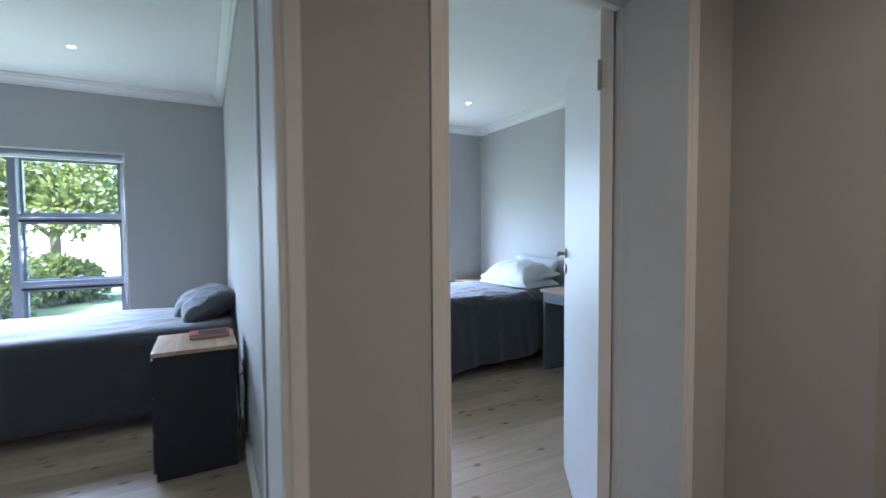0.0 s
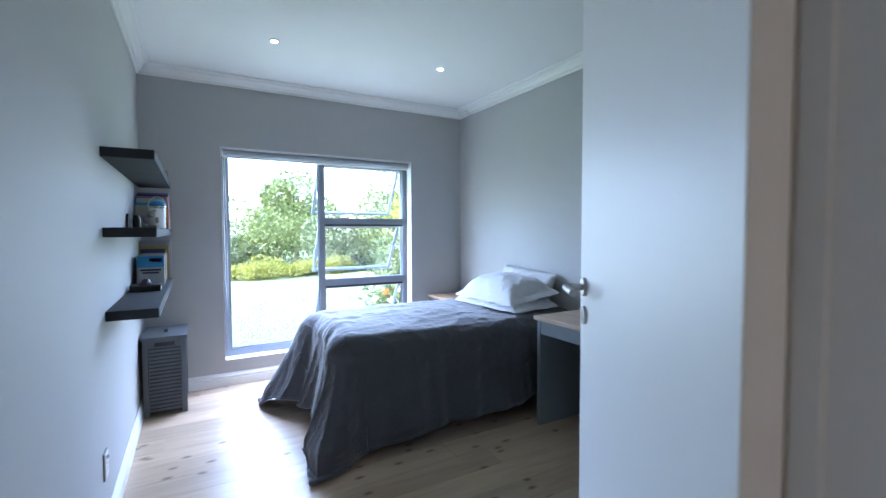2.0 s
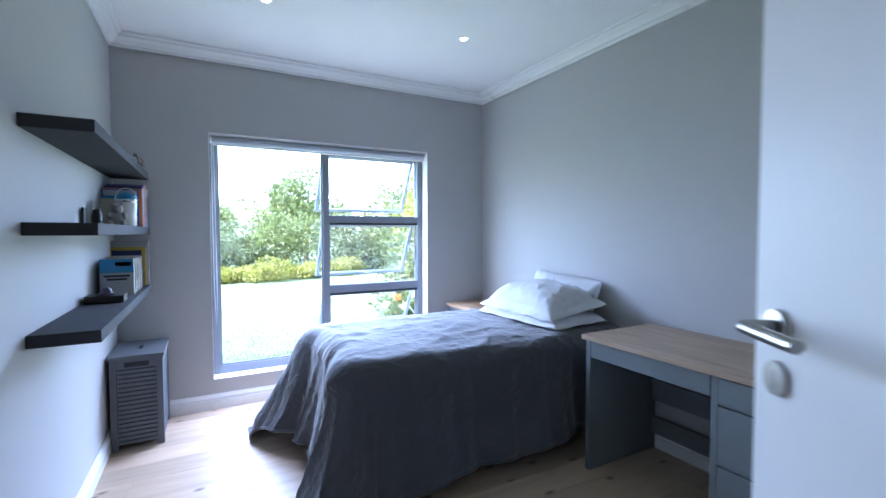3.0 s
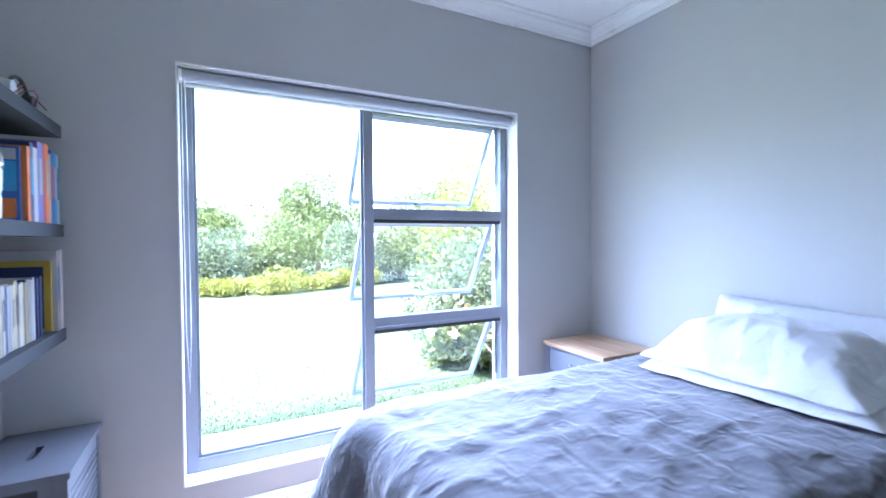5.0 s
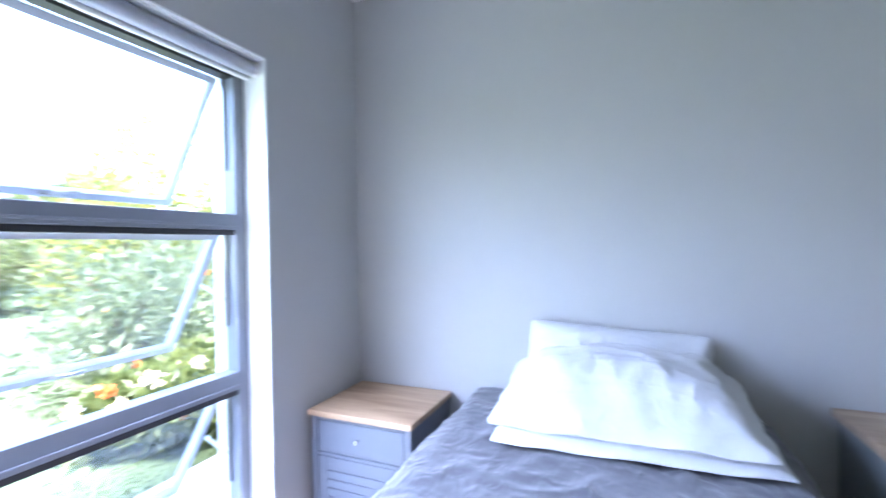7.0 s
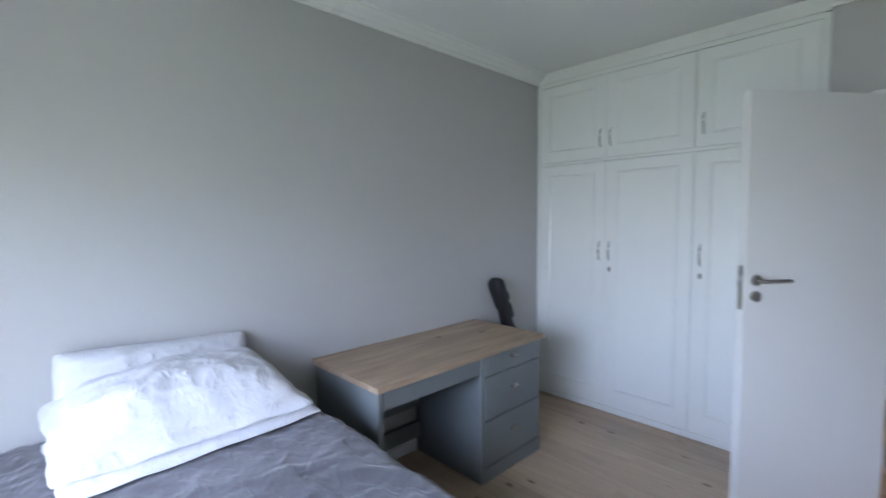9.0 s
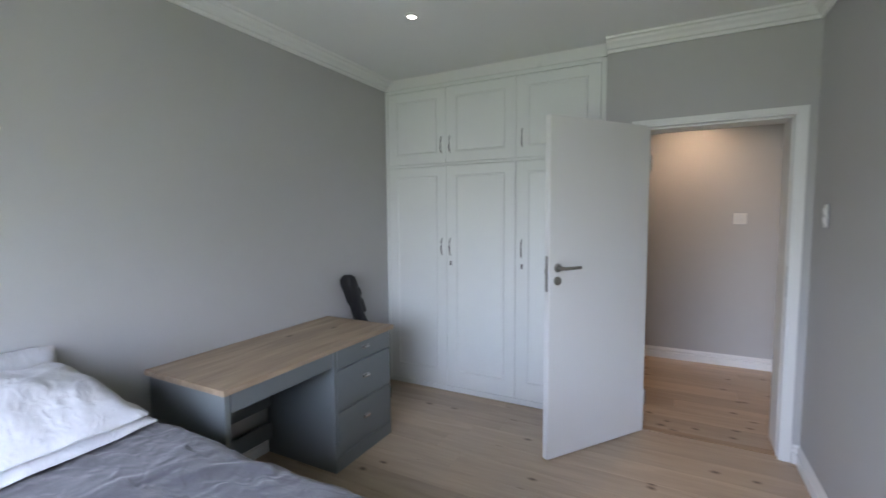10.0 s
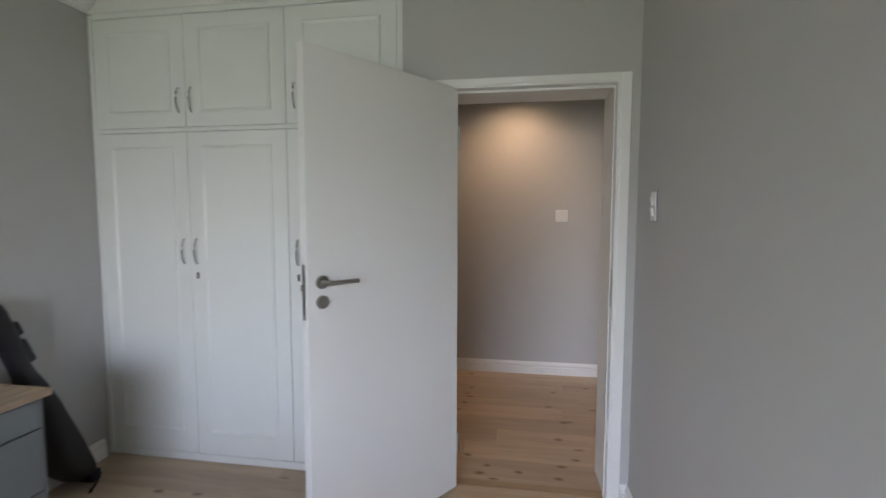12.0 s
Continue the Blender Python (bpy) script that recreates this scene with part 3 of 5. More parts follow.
def roller_blind(x0, x1, z, label, chain_x):
    b = thing("roller_blind", label, "blind", at=((x0 + x1) / 2, 5.09, z))
    w = (x1 - x0) / 2
    bm = bmesh.new()
    rod(bm, (-w + 0.014, 0, -0.034), (w - 0.014, 0, -0.034), 0.027, sides=24)
    part("rolled_fabric", bm, BLIND, b, "pale grey fabric roll", smooth=True)
    bm = bmesh.new()
    box(bm, -w + 0.004, w - 0.004, -0.034, 0.030, -0.005, -0.001, 0.001)
    part("headrail", bm, TRIM, b)
    for s in (-1, 1):
        bm = bmesh.new()
        rod(bm, (s * (w - 0.014), 0, -0.034), (s * (w - 0.002), 0, -0.034), 0.031, sides=24)
        part("end_cap", bm, PLASTICW, b, smooth=True)
    bm = bmesh.new()
    rod(bm, (-w + 0.018, 0.020, -0.066), (w - 0.018, 0.020, -0.066), 0.009, sides=12)
    part("bottom_bar", bm, TRIM, b, smooth=True)
    bm = bmesh.new()
    cx = chain_x - (x0 + x1) / 2
    tube(bm, [(cx - 0.005, -0.012, -0.05), (cx - 0.006, -0.014, -0.6), (cx - 0.004, -0.014, -1.15), (cx + 0.006, -0.016, -1.40), (cx + 0.014, -0.016, -1.15), (cx + 0.012, -0.014, -0.5), (cx + 0.008, -0.012, -0.05)], 0.0024, 6)
    part("pull_chain", bm, PLASTICW, b, "white bead pull chain", smooth=True)
    return b


roller_blind(WIN[0] + 0.008, WIN[1] - 0.008, WIN[3] - 0.007, "rolled-up pale grey roller blind in the window head", WIN[0] + 0.024)
roller_blind(LWIN[0] + 0.008, LWIN[1] - 0.008, LWIN[3] - 0.007, "rolled-up pale roller blind of the next bedroom", LWIN[1] - 0.030)


# ---- built-in wardrobe ----
def ring(bm, y, x0, x1, z0, z1, w, d, m=None):
    """A rectangular raised moulding on a door's face, facing +y, mitred at the corners."""
    prof = [(0, 0), (0, d * 0.45), (w * 0.3, d), (w * 0.62, d * 0.6), (w, 0.0)]
    loops = []
    for u, v in prof:
        loops.append([bm.verts.new((x, y + v, z)) for x, z in ((x0 + u, z0 + u), (x1 - u, z0 + u), (x1 - u, z1 - u), (x0 + u, z1 - u))])
    for a, b in zip(loops, loops[1:]):
        for k in range(4):
            bm.faces.new((a[k], a[(k + 1) % 4], b[(k + 1) % 4], b[k]))


def bow_handle(name, parent, x, y, z, length, mat, label):
    bm_ = bmesh.new()
    h = length / 2
    tube(bm_, [(x, y, z - h), (x, y + 0.012, z - h * 0.93), (x, y + 0.022, z - h * 0.6), (x, y + 0.027, z), (x, y + 0.022, z + h * 0.6), (x, y + 0.012, z + h * 0.93), (x, y, z + h)], 0.0055, 10)
    return part(name, bm_, mat, parent, label, smooth=True)


WF = 1.118
wardrobe = thing("wardrobe", "white built-in wardrobe with panelled doors and bow handles", "wardrobe", at=(2.73, 0.85, 0))
WO = Vector((2.73, 0.85, 0))


def wbox(name, x0, x1, y0, y1, z0, z1, mat=JOINERY, bevel=0.0015, parent=None, label=""):
    return boxpart(name, (x0 - WO.x, x1 - WO.x, y0 - WO.y, y1 - WO.y, z0, z1), mat, parent or wardrobe, label, bevel)


wbox("carcass", 1.840, 3.628, 0.58, WF - 0.022, 0.002, 2.526)
wbox("stile", 3.603, 3.6275, WF - 0.0215, WF + 0.004, 0.004, 2.52)
wbox("stile", 1.826, 1.858, WF - 0.0215, WF + 0.004, 0.004, 2.52)
wbox("stile", 2.452, 2.460, WF - 0.0215, WF - 0.004, 0.045, 2.49)
wbox("rail", 1.858, 3.603, WF - 0.0215, WF + 0.003, 2.494, 2.525)
wbox("rail", 1.858, 3.603, WF - 0.0215, WF + 0.001, 1.872, 1.894)
wbox("plinth", 1.858, 3.603, WF - 0.0215, WF + 0.001, 0.003, 0.045)
for x0, x1, hx in ((3.046, 3.601, 3.082), (2.462, 3.043, 3.006), (1.861, 2.450, 2.408)):
    for z0, z1, hz, hl in ((0.048, 1.869, 1.215, 0.138), (1.897, 2.491, 2.040, 0.130)):
        d = wbox("cupboard_door", x0, x1, WF - 0.020, WF, z0, z1, bevel=0.002)
        i = 0.082 if x1 - x0 > 0.5 else 0.07
        bm = bmesh.new()
        lowi = 0.125 if z0 < 1 else 0.075
        ring(bm, WF - WO.y - 0.0005, x0 + i - WO.x, x1 - i - WO.x, z0 + lowi, z1 - 0.075, 0.020, 0.008)
        part("panel_moulding", bm, JOINERY, d)
        bow_handle("handle", d, hx - WO.x, WF - WO.y - 0.001, hz, hl, CHROME, "chrome bow handle")
        if z0 < 1 and hx < 3.05:
            bm = bmesh.new()
            rod(bm, (hx - WO.x, WF - WO.y - 0.001, 1.090), (hx - WO.x, WF - WO.y + 0.003, 1.090), 0.009, sides=16)
            box(bm, hx - WO.x - 0.008, hx - WO.x + 0.008, WF - WO.y - 0.001, WF - WO.y + 0.002, 1.062, 1.090)
            part("keyhole", bm, DARKSTEEL, d, "small metal keyhole plate", smooth=True)
moulding("cornice", [(u * 0.8, v) for u, v in CORNICE], [((EX - 0.002, WF + G), (1.822, WF + G))], CZ, TRIM, "white moulded cornice over the wardrobe")

# ---- desk ----
DO = (3.340, 2.515, 0.0)
desk = thing("desk", "grey painted pedestal desk with an oak top", "desk", at=DO)


def dbox(name, x0, x1, y0, y1, z0, z1, mat=GREYPAINT, bevel=0.002, parent=None, label=""):
    return boxpart(name, (x0 - DO[0], x1 - DO[0], y0 - DO[1], y1 - DO[1], z0, z1), mat, parent or desk, label, bevel)


dbox("desktop", 3.043, 3.627, 1.902, 3.166, 0.716, 0.743, OAKTOP, 0.003, label="oak top with a lively grain")
dbox("side_panel", 3.064, 3.610, 3.122, 3.150, 0.0, 0.7155)
dbox("pedestal", 3.080, 3.610, 1.924, 2.474, 0.0, 0.7155)
dbox("plinth", 3.062, 3.0795, 1.924, 2.474, 0.0, 0.082, bevel=0.003)
dbox("corner_post", 3.064, 3.0795, 2.446, 2.474, 0.0825, 0.7155)
dbox("corner_post", 3.064, 3.0795, 1.924, 1.936, 0.0825, 0.7155)
dbox("modesty_rail", 3.575, 3.600, 2.4745, 3.1215, 0.10, 0.20)
dbox("modesty_rail", 3.575, 3.600, 2.4745, 3.1215, 0.30, 0.42)
dbox("modesty_rail", 3.575, 3.600, 2.4745, 3.1215, 0.56, 0.7155)


def cup_pull(parent, x, y, z):
    bm_ = bmesh.new()
    box(bm_, x - 0.016, x - 0.0005, y - 0.026, y + 0.026, z - 0.004, z + 0.010, 0.004)
    box(bm_, x - 0.003, x - 0.0003, y - 0.030, y + 0.030, z - 0.008, z + 0.014, 0.001)
    part("handle", bm_, CHROME, parent, "small satin metal cup handle", smooth=True)


for y0, y1, z0, z1 in ((1.938, 2.444, 0.600, 0.708), (1.938, 2.444, 0.352, 0.592), (1.938, 2.444, 0.092, 0.344)):
    d = dbox("drawer", 3.061, 3.0795, y0, y1, z0, z1, bevel=0.003)
    cup_pull(d, 3.061 - DO[0], (y0 + y1) / 2 - DO[1], (z0 + z1) / 2 + 0.014)
dbox("drawer", 3.066, 3.590, 2.480, 3.118, 0.622, 0.710, bevel=0.003, label="wide shallow knee-hole drawer without handle")


# ---- soft things ----
def cloth_noise(p, seed):
    return noise.noise(Vector(p) + Vector((seed * 7.3, seed * 3.1, seed)))


def draped(name, x0, x1, y0, y1, top, foot, side, mat, label, seed, parent=None, head_wall=True, nx=120, ny=110, wrinkle=1.0, belly=0.0, r=0.085, crown=0.0, lift=0.0, swing=0.0):
    """A quilted cover laid over a bed: it rounds the edges and hangs with folds; the head end is cut straight."""
    R = 0.17
    bm_ = bmesh.new()
    grid = []
    sx0 = x0 - foot
    for i in range(nx + 1):
        line = []
        s = sx0 + (x1 - sx0) * i / nx
        for j in range(ny + 1):
            along = min(1.0, max(0.0, (s - x0) / (x1 - x0)))
            drop = side - lift * along
            t = (y0 - drop) + (y1 - y0 + 2 * drop) * j / ny
            ox = min(0.0, s - x0 - R)
            oy = min(0.0, t - y0 - R) + max(0.0, t - y1 + R)
            flat = math.hypot(ox, oy)
            d = max(0.0, (abs(ox) ** 2.7 + abs(oy) ** 2.7) ** (1 / 2.7) - R)
            px, py = s, t
            z = top
            # broad quilted softness and creases on the top
            w = 0.013 * cloth_noise((s * 1.7, t * 1.9, 0), seed) + 0.010 * cloth_noise((s * 3.2 + t * 2.0, t * 9.0 - s * 3.0, 2), seed)
            ridge = 1 - abs(cloth_noise((s * 2.6 - t * 3.2, t * 5.5 + s * 1.2, 5), seed)) * 2.2
            w += 0.010 * max(0, ridge) ** 3 * (0.6 + cloth_noise((s * 2, t * 2, 9), seed))
            ridge = 1 - abs(cloth_noise((s * 5.0 + t * 7.5, t * 4.0 - s * 9.0, 12), seed)) * 2.6
            w += 0.0055 * max(0, ridge) ** 4
            w *= wrinkle
            w += crown * max(0.0, 1 - ((t - (y0 + y1) / 2) / ((y1 - y0) / 2 + 0.1)) ** 2) * min(1.0, max(0.0, (x1 - 0.45 - s) / 0.5))
            if d > 1e-6:
                nxn, nyn = ox / flat, oy / flat
                px, py = max(s, x0 + R) + nxn * R, min(max(t, y0 + R), y1 - R) + nyn * R
                a = d / r
                if a < math.pi / 2:
                    px += nxn * r * math.sin(a)
                    py += nyn * r * math.sin(a)
                    z = top - r * (1 - math.cos(a)) + w * math.cos(a)
                    px += nxn * w * math.sin(a)
                    py += nyn * w * math.sin(a)
                else:
                    hang = d - r * math.pi / 2
                    around = px * 1.0 + py * 1.0 + math.atan2(nyn, nxn) * 0.35
                    k = min(1.0, hang / 0.45)
                    corner = abs(nxn * nyn) * 2
                    fold = (0.030 * cloth_noise((around * 4.2, hang * 0.8, 3), seed) + 0.020 * cloth_noise((around * 10.5, hang * 1.1, 6), seed)) * (0.4 + 1.4 * k) * wrinkle
                    if nxn < -0.2:
                        pleat = 1 - abs(cloth_noise((around * 7.5, hang * 0.9, 15), seed)) * 3.0
                        fold += 0.028 * max(0.0, pleat) ** 2 * k * wrinkle
                    out_corner = corner ** 2 * 0.12 * k ** 1.5
                    fold += out_corner + corner * 0.04 * math.sin(around * 19 + hang * 2.0) * k
                    out = r + 0.05 * k * k + 0.025 * k * nxn * nxn + fold + w * 0.6
                    px += nxn * out
                    py += nyn * out
                    z = top - r - hang
                    if z < 0.018:
                        spill = 0.018 - z
                        px += nxn * spill * 0.35
                        py += nyn * spill * 0.35
                        z = 0.018 + 0.012 * abs(math.sin(spill * 30 + around * 6))
            else:
                z = top + w
            if belly:
                lean = min(1.0, max(0.0, (abs(py - belly) - 0.20) / 0.30)) * min(1.0, max(0.0, (x0 + 0.40 - s) / 0.40))
                px -= 0.13 * lean * lean * (3 - 2 * lean)
                over = min(1.0, max(0.0, (py - belly) / 0.45)) * min(1.0, max(0.0, (top - 0.05 - z) / 0.6)) * min(1.0, max(0.0, (x0 + 0.5 - s) / 0.5))
                px -= swing * over
            line.append(bm_.verts.new((px, py, z)))
        grid.append(line)
    for i in range(nx):
        for j in range(ny):
            bm_.faces.new((grid[i][j], grid[i + 1][j], grid[i + 1][j + 1], grid[i][j + 1]))
    edge = [Vector(grid[i][0].co) for i in range(nx, -1, -1)] + [Vector(grid[0][j].co) for j in range(1, ny + 1)] + [Vector(grid[i][ny].co) for i in range(1, nx + 1)]
    ob = part(name, bm_, mat, parent, label, smooth=True, category="duvet")
    for p in ob.data.polygons:
        p.use_smooth = True
    rim = [v.copy() for v in edge]
    bm_ = bmesh.new()
    tube(bm_, rim, 0.009, 6)
    part("hem", bm_, mat, ob, "thick stitched hem", smooth=True)
    sol = ob.modifiers.new("thickness", "SOLIDIFY")
    sol.thickness, sol.offset = 0.016, -1
    return ob


def pillow(name, width, depth, thick, flange, mat, label, m, seed, group="", squash=1.0, sag=0.0):
    """A filled pillow lying flat, with pinched corners, creases and a flat hem."""
    bm_ = bmesh.new()
    n = 44
    sheets = []
    for side in (1, -1):
        grid = []
        for i in range(n + 1):
            line = []
            for j in range(n + 1):
                u, v = 2 * i / n - 1, 2 * j / n - 1
                fu = min(1, abs(u) / (1 - flange * 2 / width))
                fv = min(1, abs(v) / (1 - flange * 2 / depth))
                puff = (max(0.0, 1 - fu ** 2.8) * max(0.0, 1 - fv ** 2.8)) ** 0.5
                soft = 1 - 0.055 * (u * v) ** 4
                pinch_u = (1 - 0.050 * (1 - abs(v) ** 2) * abs(u) ** 2) * soft + 0.008 * cloth_noise((v * 4, u, 4), seed) * abs(u) ** 6
                pinch_v = (1 - 0.055 * (1 - abs(u) ** 2) * abs(v) ** 2) * soft + 0.020 * cloth_noise((u * 4, v, 6), seed) * abs(v) ** 6
                x, y_ = u * width / 2 * pinch_u, v * depth / 2 * pinch_v
                crease = 0.014 * cloth_noise((x * 6, y_ * 6, side), seed) + 0.010 * max(0, 1 - 3.0 * abs(cloth_noise((x * 7 + y_ * 5, y_ * 8 - x * 4, side + 3), seed))) ** 2
                edge = max(fu, fv)
                flap = 0.010 * cloth_noise((x * 9, y_ * 9, 8), seed) * (edge ** 6)
                z = side * (thick / 2 * puff + crease * min(1, puff * 1.6)) + flap + side * 0.0022
                z = (z * squash if side < 0 else z) - sag * max(abs(u), abs(v)) ** 4
                line.append(bm_.verts.new((x, y_, z)))
            grid.append(line)
        for i in range(n):
            for j in range(n):
                q = (grid[i][j], grid[i + 1][j], grid[i + 1][j + 1], grid[i][j + 1])
                bm_.faces.new(q if side > 0 else q[::-1])
        sheets.append(grid)
    a, b = sheets
    rim = [(i, 0) for i in range(n)] + [(n, j) for j in range(n)] + [(i, n) for i in range(n, 0, -1)] + [(0, j) for j in range(n, 0, -1)]
    for (i, j), (k, l) in zip(rim, rim[1:] + rim[:1]):
        bm_.faces.new((a[i][j], a[k][l], b[k][l], b[i][j]))
    ob = part(name, bm_, mat, None, label, smooth=True, category="pillow", group=group)
    for p in ob.data.polygons:
        p.use_smooth = True
    ob.matrix_basis = m
    return ob


def bed_frame(x0, x1, y0, y1, base_top, top, label):
    c = ((x0 + x1) / 2, (y0 + y1) / 2, 0)
    b = thing("bed", label, "bed", at=c)
    hx, hy = (x1 - x0) / 2, (y1 - y0) / 2
    boxpart("bed_base", (-hx, hx, -hy, hy, 0.09, base_top), BASEFAB, b, "black fabric bed base", 0.015)
    boxpart("mattress", (-hx, hx, -hy, hy, base_top + 0.001, top), MATTRESS, b, "pale mattress", 0.04)
    for sx in (-1, 1):
        for sy in (-1, 1):
            bm_ = bmesh.new()
            rod(bm_, (sx * (hx - 0.08), sy * (hy - 0.08), 0), (sx * (hx - 0.08), sy * (hy - 0.08), 0.0905), 0.025, 0.032, 14)
            part("leg", bm_, BLACK, b, smooth=True)
    return b


bed_frame(1.935, 3.605, 3.42, 4.36, 0.38, 0.665, "single bed under a charcoal cover, beside the window")
draped("duvet", 1.925, 3.600, 3.425, 4.340, 0.690, 0.635, 0.69, DUVET, "rumpled charcoal cotton duvet draped over the bed", 1, belly=3.89, r=0.110, crown=0.012, lift=0.11, swing=0.17, nx=150, ny=140)
pillow("pillow", 0.48, 0.82, 0.11, 0.012, LINEN, "white cotton pillow lying on the charcoal bed", pose(3.285, 3.810, 0.758, 0, -1, 3), 2, "white pillows", 0.55, 0.040)
pillow("pillow", 0.52, 0.80, 0.19, 0.055, LINEN, "white cotton pillow with a wide hem, on another", pose(3.300, 3.825, 0.852, 0, -8, 1), 3, "white pillows", 0.3, 0.062)
pillow("pillow", 0.42, 0.68, 0.15, 0.005, LINEN, "white cotton pillow leaning against the wall", pose(3.520, 3.850, 0.790, 0, -73, 1) @ Matrix.Rotation(radians(-3), 4, "Z"), 5, "white pillows")

# ---- nightstand ----
NO = (3.42, 4.79, 0)
night = thing("nightstand", "blue-grey bedside cabinet with an oak top", "nightstand", at=NO)


def nbox(name, x0, x1, y0, y1, z0, z1, mat=NIGHTPAINT, bevel=0.002, parent=None, label=""):
    return boxpart(name, (x0 - NO[0], x1 - NO[0], y0 - NO[1], y1 - NO[1], z0, z1), mat, parent or night, label, bevel)


nbox("top", 3.208, 3.622, 4.545, 5.026, 0.618, 0.641, OAKNIGHT, 0.003, label="pale oak top")
nbox("body", 3.236, 3.615, 4.556, 5.016, 0.0, 0.6175)
for y0, y1 in ((4.556, 4.584), (4.988, 5.016)):
    nbox("stile", 3.222, 3.2355, y0, y1, 0.0, 0.6175)
nbox("rail", 3.222, 3.2355, 4.5845, 4.9875, 0.456, 0.468)
nbox("rail", 3.222, 3.2355, 4.5845, 4.9875, 0.602, 0.6175)
nbox("rail", 3.222, 3.2355, 4.5845, 4.9875, 0.0, 0.06)
d = nbox("drawer", 3.224, 3.2355, 4.588, 4.984, 0.471, 0.599, bevel=0.003)
bm = bmesh.new()
rod(bm, (3.224 - NO[0], 0, 0.54), (3.212 - NO[0], 0, 0.54), 0.005, sides=12)
rod(bm, (3.212 - NO[0], 0, 0.54), (3.203 - NO[0], 0, 0.54), 0.008, 0.0095, 16)
part("knob", bm, CHROME, d, "small round metal knob", smooth=True)
d = nbox("door", 3.228, 3.2355, 4.588, 4.984, 0.064, 0.452, bevel=0.002, label="louvred door")
for y0, y1, z0, z1 in ((4.588, 4.630, 0.064, 0.452), (4.942, 4.984, 0.064, 0.452), (4.631, 4.941, 0.064, 0.110), (4.631, 4.941, 0.400, 0.452)):
    nbox("door_frame_bar", y0=y0, y1=y1, x0=3.2225, x1=3.2278, z0=z0, z1=z1, parent=d)
for k in range(8):
    z = 0.112 + k * 0.036
    bm = bmesh.new()
    box(bm, -0.003, 0.003, 4.632 - NO[1], 4.940 - NO[1], -0.0152, 0.0152, 0.001, pose(3.2238 - NO[0], 0, z + 0.018, 0, 4, 0))
    part("slat", bm, NIGHTPAINT, d)

# ---- slatted laundry hamper ----
HO = (0.862, 4.805, 0)
hamper = thing("laundry_hamper", "grey slatted wooden laundry hamper with a lid", "hamper", at=HO)
hx, hy, hz = 0.134, 0.208, 0.545
for sx in (-1, 1):
    for sy in (-1, 1):
        boxpart("post", (min(sx * hx, sx * (hx - 0.034)), max(sx * hx, sx * (hx - 0.034)), min(sy * hy, sy * (hy - 0.034)), max(sy * hy, sy * (hy - 0.034)), 0.0, hz), HAMPERPAINT, hamper, bevel=0.002)
boxpart("liner", (-hx + 0.020, hx - 0.020, -hy + 0.020, hy - 0.020, 0.03, hz - 0.004), BLACK, hamper, "dark cloth liner")
SLATS = 17
for k in range(SLATS):
    z0 = 0.030 + k * 0.0268
    for s in (-1, 1):
        bm = bmesh.new()
        box(bm, -hx + 0.0345, hx - 0.0345, min(s * (hy - 0.004), s * (hy - 0.014)), max(s * (hy - 0.004), s * (hy - 0.014)), z0, z0 + 0.0195, 0.0015)
        part("slat", bm, HAMPERPAINT, hamper)
        bm = bmesh.new()
        box(bm, min(s * (hx - 0.004), s * (hx - 0.014)), max(s * (hx - 0.004), s * (hx - 0.014)), -hy + 0.0345, hy - 0.0345, z0, z0 + 0.0195, 0.0015)
        part("slat", bm, HAMPERPAINT, hamper)
for s in (-1, 1):
    z0 = 0.030 + SLATS * 0.0268
    bm = bmesh.new()
    y0, y1 = sorted((s * (hy - 0.004), s * (hy - 0.014)))
    for a, b, c, d_ in ((-hx + 0.0345, -0.062, z0, hz - 0.002), (0.062, hx - 0.0345, z0, hz - 0.002), (-0.062, 0.062, z0, z0 + 0.010), (-0.062, 0.062, z0 + 0.040, hz - 0.002)):
        box(bm, a, b, y0, y1, c, max(d_, c + 0.004))
    part("handle_rail", bm, HAMPERPAINT, hamper)
    bm = bmesh.new()
    box(bm, *sorted((s * (hx - 0.004), s * (hx - 0.014))), -hy + 0.0345, hy - 0.0345, z0, hz - 0.002, 0.0015)
    part("rail", bm, HAMPERPAINT, hamper)
bm = bmesh.new()
for d in ((-hx - 0.008, -0.012, -hy - 0.008, hy + 0.008), (0.012, hx + 0.008, -hy - 0.008, hy + 0.008), (-0.012, 0.012, -hy - 0.008, -0.050), (-0.012, 0.012, 0.050, hy + 0.008)):
    box(bm, d[0], d[1], d[2], d[3], hz + 0.001, hz + 0.021)
bmesh.ops.remove_doubles(bm, verts=bm.verts[:], dist=0.0001)
part("lid", bm, HAMPERPAINT, hamper, "lid with a slot to lift it by")

# ---- wall shelves and what stands on them ----
SH = ((1.652, 1.697), (1.290, 1.335), (0.908, 0.953))
for z0, z1 in SH:
    s = boxpart("wall_shelf", (WX + 0.001, 0.912, 3.370, 4.975, z0, z1), SHELFPAINT, None, "charcoal floating wall shelf", 0.002)
    tagged(s, category="shelf", group="floating shelves")


def coloured(name, rgb, rough=0.45):
    return material(name, rgb, rough, grain=0.05, scale=70, stains=0.06)


